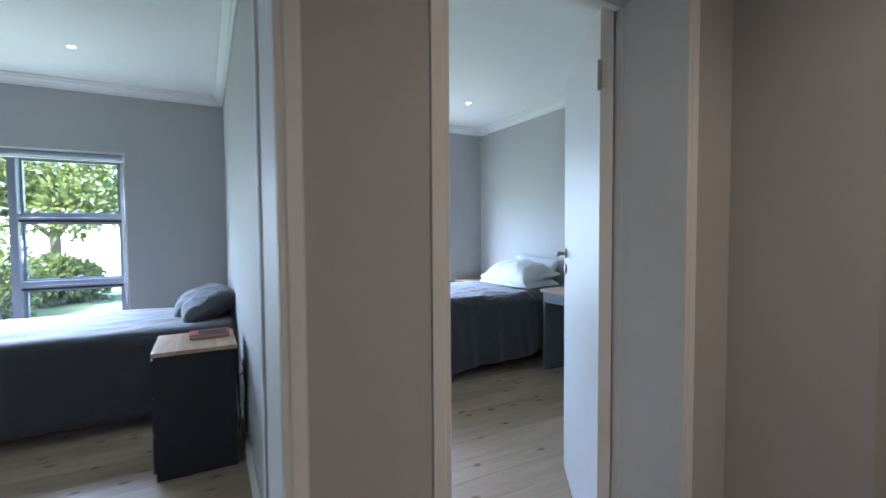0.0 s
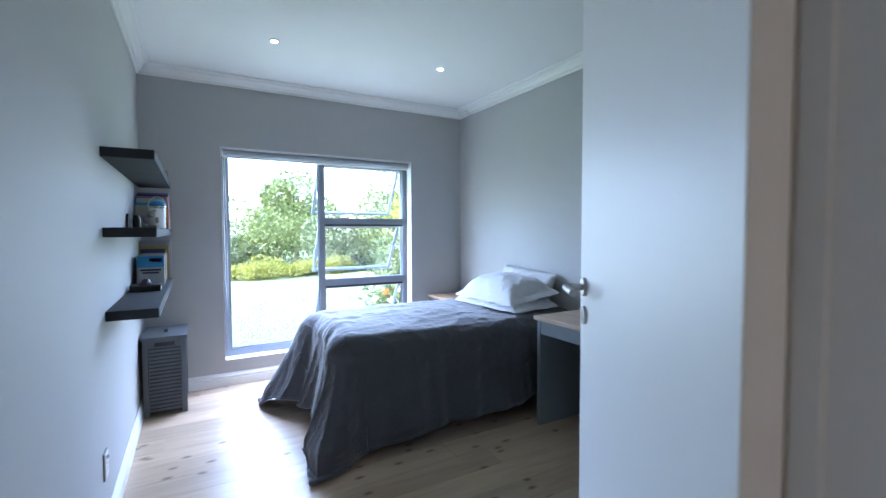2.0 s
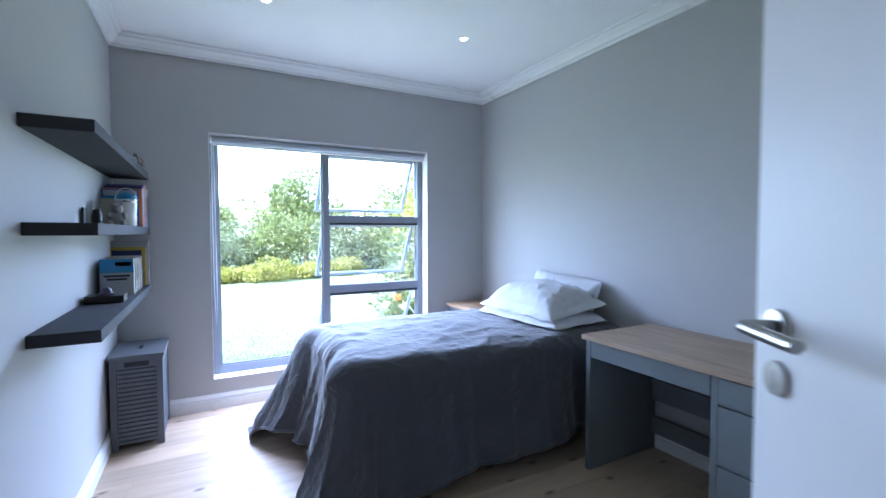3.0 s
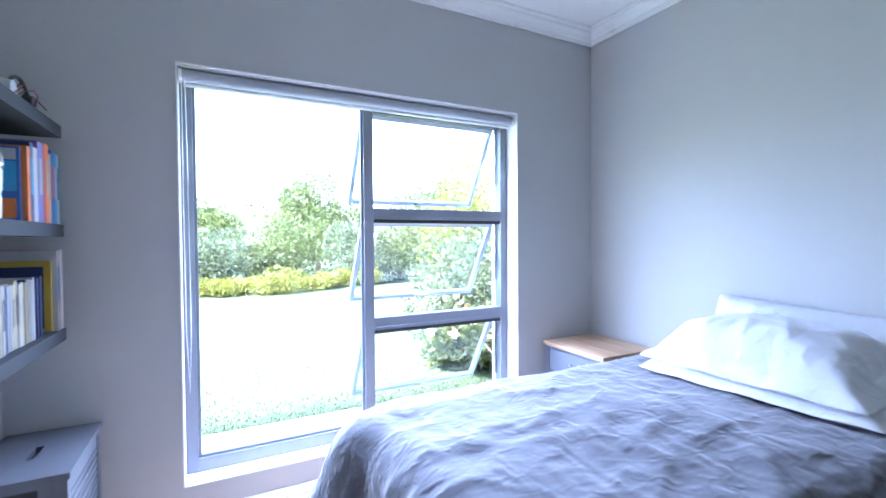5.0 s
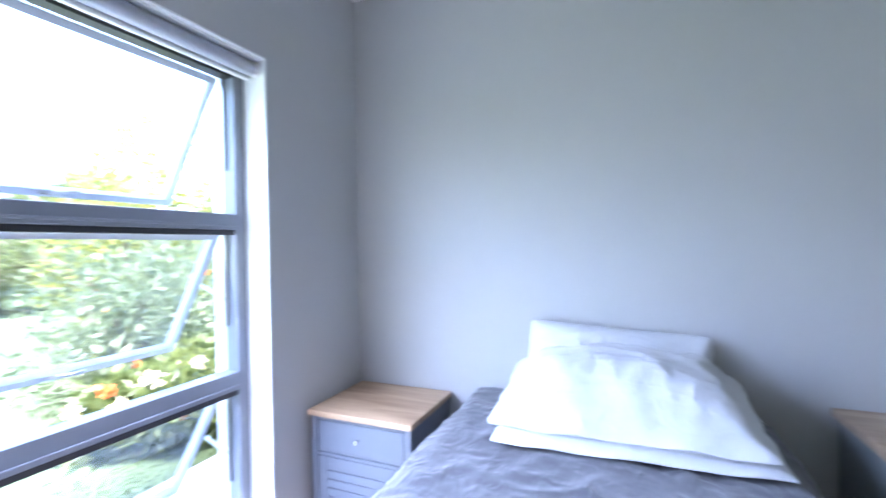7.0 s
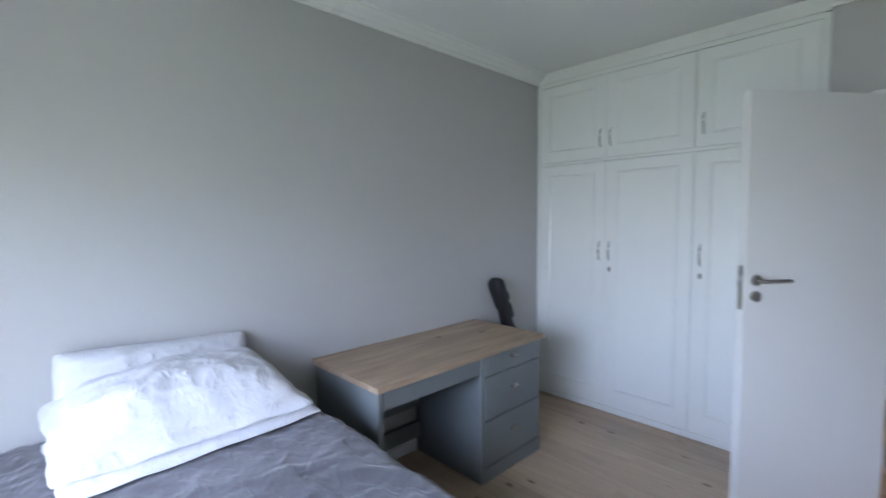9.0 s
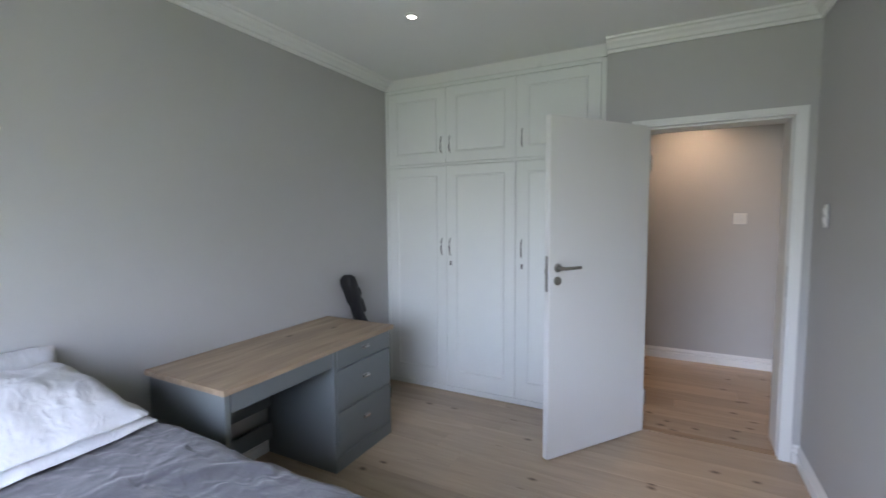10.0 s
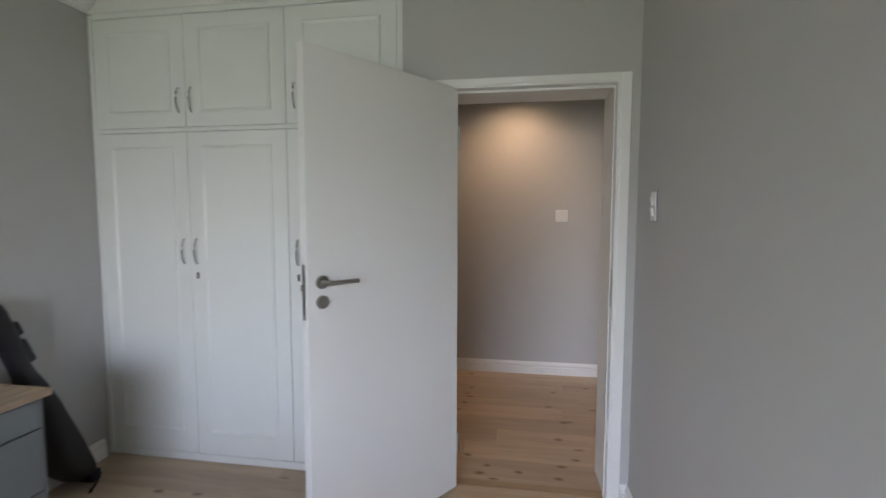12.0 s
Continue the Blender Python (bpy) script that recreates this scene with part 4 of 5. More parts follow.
PAPER = coloured("book_pages", (0.50, 0.46, 0.39), 0.9)
INK = coloured("printed_ink", (0.04, 0.04, 0.05), 0.6)
BOOKC = {k: coloured("cover_" + k, c) for k, c in {
    "blue": (0.03, 0.10, 0.30), "sky": (0.05, 0.26, 0.48), "red": (0.45, 0.06, 0.04), "orange": (0.60, 0.16, 0.03), "white": (0.42, 0.42, 0.41), "yellow": (0.50, 0.36, 0.04),
    "navy": (0.02, 0.03, 0.10), "purple": (0.14, 0.12, 0.30), "teal": (0.04, 0.20, 0.24), "cream": (0.42, 0.37, 0.26), "black": (0.02, 0.02, 0.022), "grey": (0.30, 0.30, 0.32), "pink": (0.5, 0.2, 0.25)}.items()}


def book(x1, y, z, depth, thick, height, colour, label, lean=0.0, print_=None, spine_bar=None, group="books on the shelves"):
    """A book standing on a shelf, its spine at x1 towards the room and its front cover towards -y."""
    b = thing("book", label, "book", group, at=(x1 - depth / 2, y, z))
    b.matrix_basis = pose(x1 - depth / 2, y, z, -lean, 0, 0)
    h, t = depth / 2, thick
    mat = BOOKC[colour]
    boxpart("pages", (-h + 0.003, h - 0.004, 0.0022, t - 0.0022, 0.003, height - 0.003), PAPER, b, "cream page block")
    bm_ = bmesh.new()
    box(bm_, -h, h, 0.0, 0.002, 0, height)
    box(bm_, -h, h, t - 0.002, t, 0, height)
    box(bm_, h - 0.002, h, 0.002, t - 0.002, 0, height)
    part("cover", bm_, mat, b)
    if spine_bar:
        boxpart("spine_title", (h + 0.0002, h + 0.0008, t * 0.25, t * 0.75, height * 0.35, height * 0.8), BOOKC[spine_bar], b, "printed band on the spine")
    for nm, cx0, cx1, cz0, cz1, c in print_ or ():
        boxpart(nm, (-h + cx0 * depth, -h + cx1 * depth, -0.0008, -0.0002, cz0 * height, cz1 * height), BOOKC[c], b)
    return b


rng = random.Random(11)
z = SH[1][1]
y = 4.968
for colour, t, hgt, bar in (("teal", 0.014, 0.245, None), ("white", 0.022, 0.252, "black"), ("sky", 0.026, 0.250, "white"), ("blue", 0.034, 0.255, "red"), ("cream", 0.018, 0.240, None), ("orange", 0.034, 0.268, "cream"), ("red", 0.018, 0.266, None), ("purple", 0.052, 0.262, "grey"), ("white", 0.036, 0.236, None), ("navy", 0.026, 0.246, "sky"), ("orange", 0.022, 0.230, None)):
    y -= t + 0.001
    book(0.906, y, z, 0.19, t, hgt, colour, f"tall {colour} book standing upright on a shelf", spine_bar=bar)
y -= 0.014
book(0.892, y, z, 0.18, 0.012, 0.224, "blue", "blue illustrated picture book facing out", print_=(("cover_picture", 0.04, 0.96, 0.40, 0.80, "sky"), ("cover_picture", 0.04, 0.96, 0.82, 0.97, "white"), ("cover_picture", 0.5, 0.95, 0.04, 0.30, "orange")))
book(0.860, y - 0.07, z, 0.145, 0.006, 0.165, "cream", "cream card with a faint drawing, leaning back", lean=8, print_=(("drawing", 0.2, 0.7, 0.5, 0.58, "grey"), ("drawing", 0.3, 0.8, 0.65, 0.70, "grey"), ("drawing", 0.25, 0.6, 0.78, 0.82, "grey")))

# jar with a wire handle
jar = thing("storage_jar", "white plastic jar with a blue lid and wire handle", "jar", at=(0.850, 4.49, z))
jar.scale = (1.2, 1.2, 1.15)
bm = bmesh.new()
prof = [(0.036, 0.0), (0.039, 0.004), (0.040, 0.05), (0.038, 0.060), (0.041, 0.070), (0.042, 0.115), (0.040, 0.120)]


def lathe(bm_, prof_, sides=28):
    rings_ = [[bm_.verts.new((r_ * math.cos(2 * math.pi * k / sides), r_ * math.sin(2 * math.pi * k / sides), z_)) for k in range(sides)] for r_, z_ in prof_]
    for a_, b_ in zip(rings_, rings_[1:]):
        for k in range(sides):
            bm_.faces.new((a_[k], a_[(k + 1) % sides], b_[(k + 1) % sides], b_[k]))
    bm_.faces.new(rings_[0][::-1])
    bm_.faces.new(rings_[-1])


lathe(bm, prof)
part("jar_body", bm, PLASTICW, jar, smooth=True)
bm = bmesh.new()
lathe(bm, [(0.0425, 0.1205), (0.044, 0.123), (0.044, 0.132), (0.040, 0.136)])
part("lid_band", bm, CHROME, jar, "silver band under the lid", smooth=True)
bm = bmesh.new()
lathe(bm, [(0.041, 0.1365), (0.042, 0.139), (0.038, 0.152), (0.027, 0.163), (0.010, 0.168)])
part("lid", bm, BOOKC["sky"], jar, "domed blue lid", smooth=True)
bm = bmesh.new()
tube(bm, [(0.044 * math.cos(a), 0, 0.128 + 0.062 * math.sin(a)) for a in [math.pi * k / 12 for k in range(13)]], 0.0022, 6)
part("wire_handle", bm, PLASTICW, jar, smooth=True)

# soft toy, one plain shape
bm = bmesh.new()
for c, r in (((0, 0, 0.045), (0.034, 0.030, 0.042)), ((0, -0.008, 0.095), (0.026, 0.024, 0.024)), ((-0.020, 0, 0.118), (0.010, 0.007, 0.010)), ((0.020, 0, 0.118), (0.010, 0.007, 0.010)), ((-0.030, -0.026, 0.016), (0.014, 0.024, 0.014)),
             ((0.030, -0.026, 0.016), (0.014, 0.024, 0.014)), ((-0.034, -0.010, 0.058), (0.012, 0.014, 0.022)), ((0.034, -0.010, 0.058), (0.012, 0.014, 0.022)), ((0, -0.030, 0.089), (0.011, 0.010, 0.009))):
    made = bmesh.ops.create_icosphere(bm, subdivisions=3, radius=1)["verts"]
    bmesh.ops.transform(bm, matrix=Matrix.Translation(c) @ Matrix.Diagonal((*r, 1)), verts=made)
for v in bm.verts:
    v.co += Vector((1, 1, 1)) * 0.003 * noise.noise(v.co * 120)
toy = part("soft_toy", bm, coloured("grey_plush", (0.36, 0.33, 0.31), 0.95), None, "small grey plush toy sitting on the shelf", smooth=True, category="toy")
rm = toy.modifiers.new("felted", "REMESH")
rm.mode, rm.voxel_size, rm.use_smooth_shade = "VOXEL", 0.0035, True
toy.location = (0.820, 4.405, z)

tin = thing("dark_tin", "small black tin standing on the shelf", "tin", at=(0.752, 4.27, z))
bm = bmesh.new()
lathe(bm, [(0.020, 0), (0.022, 0.003), (0.022, 0.060), (0.018, 0.066), (0.018, 0.082), (0.014, 0.085)])
part("tin_body", bm, BLACK, tin, smooth=True)
frame_pic = thing("small_picture_frame", "narrow dark picture frame leaning on the wall", "picture frame", at=(0.712, 4.19, z))
boxpart("picture_frame_body", (0, 0.010, -0.035, 0.035, 0, 0.09), BLACK, frame_pic, "", 0.002)

# lower shelf
z = SH[2][1]
y = 4.968
for colour, t, hgt, bar in (("white", 0.012, 0.292, None), ("cream", 0.012, 0.288, None), ("pink", 0.005, 0.290, None), ("grey", 0.007, 0.286, "navy"), ("navy", 0.008, 0.284, None), ("white", 0.010, 0.288, "sky")):
    y -= t + 0.001
    book(0.906, y, z, 0.205, t, hgt, colour, f"thin {colour} magazine standing on a shelf", spine_bar=bar)
y -= 0.009
book(0.890, y, z, 0.20, 0.008, 0.252, "yellow", "yellow-bordered magazine facing out", print_=(("cover_picture", 0.10, 0.90, 0.06, 0.92, "navy"), ("cover_picture", 0.40, 0.86, 0.08, 0.34, "blue"), ("title", 0.55, 0.86, 0.52, 0.56, "white")))
y -= 0.050
for k in range(34):
    t = rng.choice((0.009, 0.010, 0.012, 0.014))
    y -= t + 0.0012
    colour = rng.choice(("cream", "white", "cream", "cream", "cream", "grey", "white", "navy"))
    book(0.880 + rng.uniform(-0.004, 0.004), y, z, 0.150, t, 0.196 + rng.uniform(-0.008, 0.008), colour, f"thin {colour} reading book in a row", spine_bar=rng.choice((None, None, "black", "grey")))
y -= 0.028
book(0.884, y, z, 0.155, 0.026, 0.200, "white", "white and blue storybook facing out", print_=(("cover_band", 0.0, 1.0, 0.62, 1.0, "sky"), ("cover_band", 0.45, 0.92, 0.80, 0.92, "white"), ("title", 0.12, 0.88, 0.50, 0.56, "black"), ("title", 0.20, 0.80, 0.41, 0.47, "black"), ("title", 0.42, 0.58, 0.34, 0.36, "grey")))
case_ = thing("black_case", "small black case lying flat on the shelf", "case", at=(0.800, 4.155, z))
boxpart("case_body", (-0.080, 0.080, -0.058, 0.058, 0.0, 0.030), BLACK, case_, bevel=0.005)
boxpart("case_lid", (-0.081, 0.081, -0.059, 0.059, 0.0305, 0.036), BOOKC["black"], case_, bevel=0.002)
boxpart("case_clasp", (0.060, 0.0835, -0.006, 0.006, 0.020, 0.034), CHROME, case_, "small bright metal clasp", 0.001)
cap = thing("toy_hat", "small dark rounded toy on the lying books", "toy", at=(0.80, 4.15, z + 0.0365))
bm = bmesh.new()
lathe(bm, [(0.040, 0), (0.041, 0.004), (0.026, 0.009), (0.024, 0.024), (0.015, 0.034), (0.004, 0.037)])
part("toy_hat_body", bm, coloured("dark_plum_plastic", (0.035, 0.022, 0.045), 0.5), cap, smooth=True)

# top shelf: headphones and cable
phones = thing("headphones", "black headphones with a tangled dark red cable", "headphones", at=(0.872, 4.72, SH[0][1]))
bm = bmesh.new()
tube(bm, [(0.0, 0.085 * math.cos(a), 0.012 + 0.075 * math.sin(a)) for a in [math.pi * k / 14 for k in range(15)]], 0.006, 8)
part("headband", bm, BLACK, phones, smooth=True)
for s in (-1, 1):
    bm = bmesh.new()
    rod(bm, (-0.012, s * 0.083, 0.030), (0.014, s * 0.083, 0.030), 0.030, 0.026, 20)
    part("ear_cup", bm, BLACK if s > 0 else coloured("pale_cup", (0.5, 0.5, 0.52)), phones, smooth=True)
bm = bmesh.new()
tube(bm, [(0.010 + 0.025 * math.sin(k * 0.9), -0.10 + 0.016 * k, 0.004 + 0.055 * abs(math.sin(k * 0.6))) for k in range(16)], 0.0022, 6)
part("cable", bm, coloured("dark_red_cable", (0.10, 0.01, 0.012)), phones, "thin dark red cable", smooth=True)


# ---- guitar bag ----
def guitar_bag():
    b = thing("guitar_bag", "black padded guitar bag leaning in the corner", "guitar bag", at=(3.525, 1.375, 0))
    low, high = Vector((0.0, 0.0, 0.004)), Vector((0.040, 0.370, 1.01))
    way = (high - low).normalized()
    side = Vector((1, 0, 0))
    side = (side - way * side.dot(way)).normalized()
    deep = way.cross(side)
    total = (high - low).length

    def loft(sections, sides=24):
        bm_ = bmesh.new()
        rings_ = []
        for s, w_, t_ in sections:
            c = low + way * (s * total)
            c += deep * max(0.0, t_ - 0.05) * 0.9
            rings_.append([bm_.verts.new(c + side * (w_ * math.copysign(abs(math.cos(a)) ** 0.75, math.cos(a))) + deep * (t_ * math.copysign(abs(math.sin(a)) ** 0.6, math.sin(a)) + 0.002 * noise.noise(Vector((s * 9, math.cos(a) * 3, 1)))))
                           for a in [2 * math.pi * k / sides for k in range(sides)]])
        for a_, b_ in zip(rings_, rings_[1:]):
            for k in range(sides):
                bm_.faces.new((a_[k], a_[(k + 1) % sides], b_[(k + 1) % sides], b_[k]))
        bm_.faces.new(rings_[0][::-1])
        bm_.faces.new(rings_[-1])
        return bm_

    part("bag_body", loft([(0.05, 0.074, 0.040), (0.07, 0.090, 0.066), (0.14, 0.100, 0.084), (0.24, 0.102, 0.082), (0.33, 0.094, 0.070), (0.40, 0.084, 0.056), (0.47, 0.084, 0.050), (0.54, 0.078, 0.046), (0.60, 0.070, 0.040), (0.66, 0.048, 0.036), (0.80, 0.044, 0.034)]), BLACKBAG, b, smooth=True)
    part("neck_sleeve", loft([(0.79, 0.048, 0.040), (0.82, 0.054, 0.046), (0.88, 0.056, 0.048), (0.95, 0.062, 0.050), (0.99, 0.058, 0.044), (1.01, 0.040, 0.026)]), BLACKBAG, b, "padded headstock end", smooth=True)
    bm_ = bmesh.new()
    c = low + way * (0.86 * total)
    turn_ = way.to_track_quat("Z", "Y").to_matrix().to_4x4()
    box(bm_, -0.035, 0.035, -0.022, 0.022, -0.034, 0.034, 0.012, Matrix.Translation(c - deep * 0.050) @ turn_)
    part("pocket", bm_, BLACKBAG, b, "small zipped pocket", smooth=True)
    bm_ = bmesh.new()
    box(bm_, -0.040, 0.040, -0.024, 0.024, -0.060, 0.060, 0.014, Matrix.Translation(c - way * 0.115 - deep * 0.040) @ turn_)
    part("pocket", bm_, BLACKBAG, b, "small zipped pocket", smooth=True)
    bm_ = bmesh.new()
    tube(bm_, [low + way * 0.62 + deep * 0.05, low + way * 0.5 + deep * 0.085, low + way * 0.3 + deep * 0.10, low + way * 0.12 + deep * 0.085, Vector((-0.05, -0.05, 0.012)), Vector((-0.10, 0.03, 0.008)), Vector((-0.14, 0.10, 0.008))], 0.008, 6)
    part("strap", bm_, BLACKBAG, b, "loose black webbing strap", smooth=True)
    bm_ = bmesh.new()
    box(bm_, -0.075, 0.075, -0.03, 0.03, 0.0, 0.06, 0.012)
    part("foot_pad", bm_, BLACKBAG, b, "rubber foot of the bag", smooth=True)


guitar_bag()


# ---- switches, socket, downlights ----
def wall_plate(name, m, w, h, rockers, label, category, vertical=True):
    """A switch or socket plate on a wall: local x runs along the wall, z up, and -y faces the room."""
    p = thing(name, label, category)
    p.matrix_basis = m
    # grey rim added to draw the thin line of shade round the plate
    boxpart("shadow_gap_rim", (-w / 2 - 0.003, w / 2 + 0.003, -0.004, 0.0, -h / 2 - 0.003, h / 2 + 0.003), ALU, p, "grey rim in place of the shadow gap round the plate", 0.001)
    boxpart("plate", (-w / 2, w / 2, -0.009, -0.0042, -h / 2, h / 2), PLASTICW, p, bevel=0.002)
    for cx, cz, rw, rh in rockers:
        bm_ = bmesh.new()
        box(bm_, -rw / 2, rw / 2, -0.006, 0.002, -rh / 2, rh / 2, 0.002, pose(cx, -0.011, cz, 9, 0, 0))
        part("rocker", bm_, PLASTICW, p)
    return p


wall_plate("light_switch", pose(WX + 0.0005, 1.412, 1.453, 0, 0, 90), 0.058, 0.118, [(0, 0.022, 0.024, 0.034), (0, -0.022, 0.024, 0.034)], "white rocker light switch beside the bedroom door", "switch")
wall_plate("light_switch", pose(0.850, HALL0 + 0.0005, 1.420, 0, 0, 180), 0.108, 0.108, [(-0.022, 0.018, 0.034, 0.022), (0.022, 0.018, 0.034, 0.022), (-0.022, -0.018, 0.034, 0.022), (0.022, -0.018, 0.034, 0.022)], "square white light switch with four rockers", "switch")
sock = wall_plate("power_socket", pose(WX + 0.0005, 3.235, 0.312, 0, 0, 90), 0.072, 0.112, [(0, 0.036, 0.016, 0.012)], "white plastic wall socket above the skirting", "socket")
for cx, cz in ((0, 0.008), (-0.011, -0.018), (0.011, -0.018)):
    bm = bmesh.new()
    rod(bm, (cx, -0.0092, cz), (cx, -0.0098, cz), 0.004, sides=12)
    part("socket_hole", bm, BLACK, sock)


def downlight(x, y, mat):
    d_ = thing("downlight", "small round white recessed ceiling downlight, lit", "downlight", "ceiling downlights", at=(x, y, TOP))
    bm_ = bmesh.new()
    lathe(bm_, [(0.036, 0.0), (0.035, -0.004), (0.023, -0.006), (0.021, -0.003)])
    part("rim", bm_, TRIM, d_, smooth=True)
    bm_ = bmesh.new()
    lathe(bm_, [(0.019, -0.0075), (0.0185, -0.0085), (0.004, -0.0090)])
    part("lamp", bm_, mat, d_, "glowing lamp face", smooth=True)


for x, y in ((1.570, 4.118), (2.810, 4.025), (2.763, 2.083), (1.570, 2.083), (-0.440, 4.120)):
    downlight(x, y, LAMP)
downlight(1.25, -0.25, HALLLAMP)

# ---- the next bedroom ----
bed_frame(-1.50, 0.53, 3.62, 4.58, 0.32, 0.585, "bed with a dark grey cover in the next bedroom")
draped("duvet", -1.52, 0.530, 3.640, 4.560, 0.610, 0.50, 0.575, DUVET2, "smooth dark grey cotton duvet on the bed", 4, nx=70, ny=70, wrinkle=0.7)
pillow("pillow", 0.42, 0.62, 0.21, 0.01, GREYPILLOW, "slate grey pillow leaning on another", pose(0.36, 4.02, 0.715, 0, -28, 3), 6, "grey pillows")
pillow("pillow", 0.42, 0.62, 0.24, 0.01, GREYPILLOW, "slate grey pillow lying by the wall", pose(0.33, 4.24, 0.695, 0, -22, -4), 7, "grey pillows")
ln = thing("nightstand", "charcoal bedside cabinet with a pale wooden top", "nightstand", at=(0.305, 2.92, 0))
boxpart("body", (-0.196, 0.185, -0.222, 0.215, 0.0, 0.648), SHELFPAINT, ln, "", 0.002)
boxpart("top", (-0.204, 0.192, -0.230, 0.222, 0.6485, 0.670), OAKNIGHT, ln, "pale wooden top", 0.003)
for z0, z1 in ((0.44, 0.63), (0.24, 0.43), (0.04, 0.23)):
    d = boxpart("drawer", (-0.2075, -0.1965, -0.212, 0.205, z0, z1), SHELFPAINT, ln, "", 0.002)
    bm = bmesh.new()
    rod(bm, (-0.2076, 0, (z0 + z1) / 2), (-0.226, 0, (z0 + z1) / 2), 0.007, 0.011, 14)
    part("knob", bm, CHROME, d, "small metal knob", smooth=True)
rb = thing("book", "red and black book lying on the bedside cabinet", "book", at=(0.37, 3.00, 0.6705))
boxpart("pages", (-0.100, 0.098, -0.066, 0.066, 0.003, 0.021), PAPER, rb, "", 0.001)
bm = bmesh.new()
box(bm, -0.103, 0.102, -0.070, 0.070, 0.0, 0.0028)
box(bm, -0.103, 0.102, -0.070, 0.070, 0.0212, 0.024)
box(bm, -0.105, -0.1028, -0.070, 0.070, 0.0, 0.024)
part("cover", bm, BOOKC["red"], rb)
boxpart("cover_picture", (-0.06, 0.09, -0.05, 0.05, 0.0242, 0.0248), BOOKC["black"], rb, "dark printed panel")
sk = wall_plate("power_socket", pose(0.5495, 2.98, 0.44, 0, 0, -90), 0.072, 0.112, [(0, 0.036, 0.016, 0.012)], "white wall socket behind the bedside cabinet", "socket")
cable = thing("power_cable", "black power cable hanging down the wall", "cable", at=(0.53, 3.20, 0))
bm = bmesh.new()
tube(bm, [(0.004, -0.22, 0.42), (-0.012, -0.19, 0.40), (-0.008, -0.12, 0.24), (-0.004, -0.10, 0.08), (-0.010, -0.05, 0.012), (-0.006, 0.10, 0.010), (0.0, 0.35, 0.010)], 0.005, 8)
part("cable_cord", bm, BLACK, cable, smooth=True)

# ---- outside ----
LAWN = material("mown_lawn", (0.062, 0.084, 0.030), 0.95, grain=0.30, scale=60, bump=0.01, stains=0.22)
PAVE = material("pale_concrete_paving", (0.42, 0.41, 0.38), 0.85, grain=0.12, scale=50, bump=0.002, stains=0.12)
BARK = material("brown_bark", (0.09, 0.065, 0.045), 0.9, grain=0.35, scale=40, bump=0.004, stains=0.2)
WHITEWALL = material("white_garden_wall_plaster", (0.74, 0.74, 0.72), 0.85, grain=0.05, scale=60, bump=0.001, stains=0.06)
LEAF_GREEN = leafy("mid_green_leaves", (0.055, 0.072, 0.016), (0.135, 0.155, 0.04))
LEAF_BLUE = leafy("blue_green_leaves", (0.062, 0.08, 0.034), (0.145, 0.165, 0.078))
LEAF_YELLOW = leafy("yellow_green_leaves", (0.1, 0.11, 0.014), (0.24, 0.23, 0.035))
PETAL_ORANGE = leafy("orange_petals", (0.70, 0.13, 0.02), (0.85, 0.28, 0.06))
PETAL_CREAM = leafy("cream_petals", (0.75, 0.62, 0.28), (0.85, 0.80, 0.60))
bm = bmesh.new()
box(bm, -900, 900, OUT + 0.02, 1500, -0.60, -0.15)
part("ground", bm, LAWN, None, "mown green lawn", kind="structure")
boxpart("pavement", (-8, 9, OUT + 0.021, 6.45, -0.20, -0.125), PAVE, None, "pale concrete strip along the house wall", 0.004, kind="structure")
npr = np.random.RandomState(7)


def scatter(name, centres, normals, size, mat, parent, label="", long_=1.8, kind=""):
    """Many small pointed leaves, one mesh."""
    n_ = len(centres)
    up = npr.normal(size=(n_, 3))
    way = normals + 0.9 * up
    way /= np.linalg.norm(way, axis=1)[:, None] + 1e-9
    across = np.cross(way, npr.normal(size=(n_, 3)))
    across /= np.linalg.norm(across, axis=1)[:, None] + 1e-9
    bend = np.cross(way, across)
    s = size * npr.uniform(0.6, 1.3, (n_, 1))
    a = centres
    b_ = centres + way * s * long_ * 0.5 + across * s * 0.45 + bend * s * 0.12
    c = centres + way * s * long_
    d_ = centres + way * s * long_ * 0.5 - across * s * 0.45 + bend * s * 0.12
    verts = np.stack([a, b_, c, d_], 1).reshape(-1, 3)
    faces = np.arange(4 * n_).reshape(-1, 4)
    me = bpy.data.meshes.new(name)
    me.from_pydata(verts.tolist(), [], faces.tolist())
    me.materials.append(mat)
    ob = new(name, me)
    ob.parent = parent
    return tagged(ob, label, kind=kind)


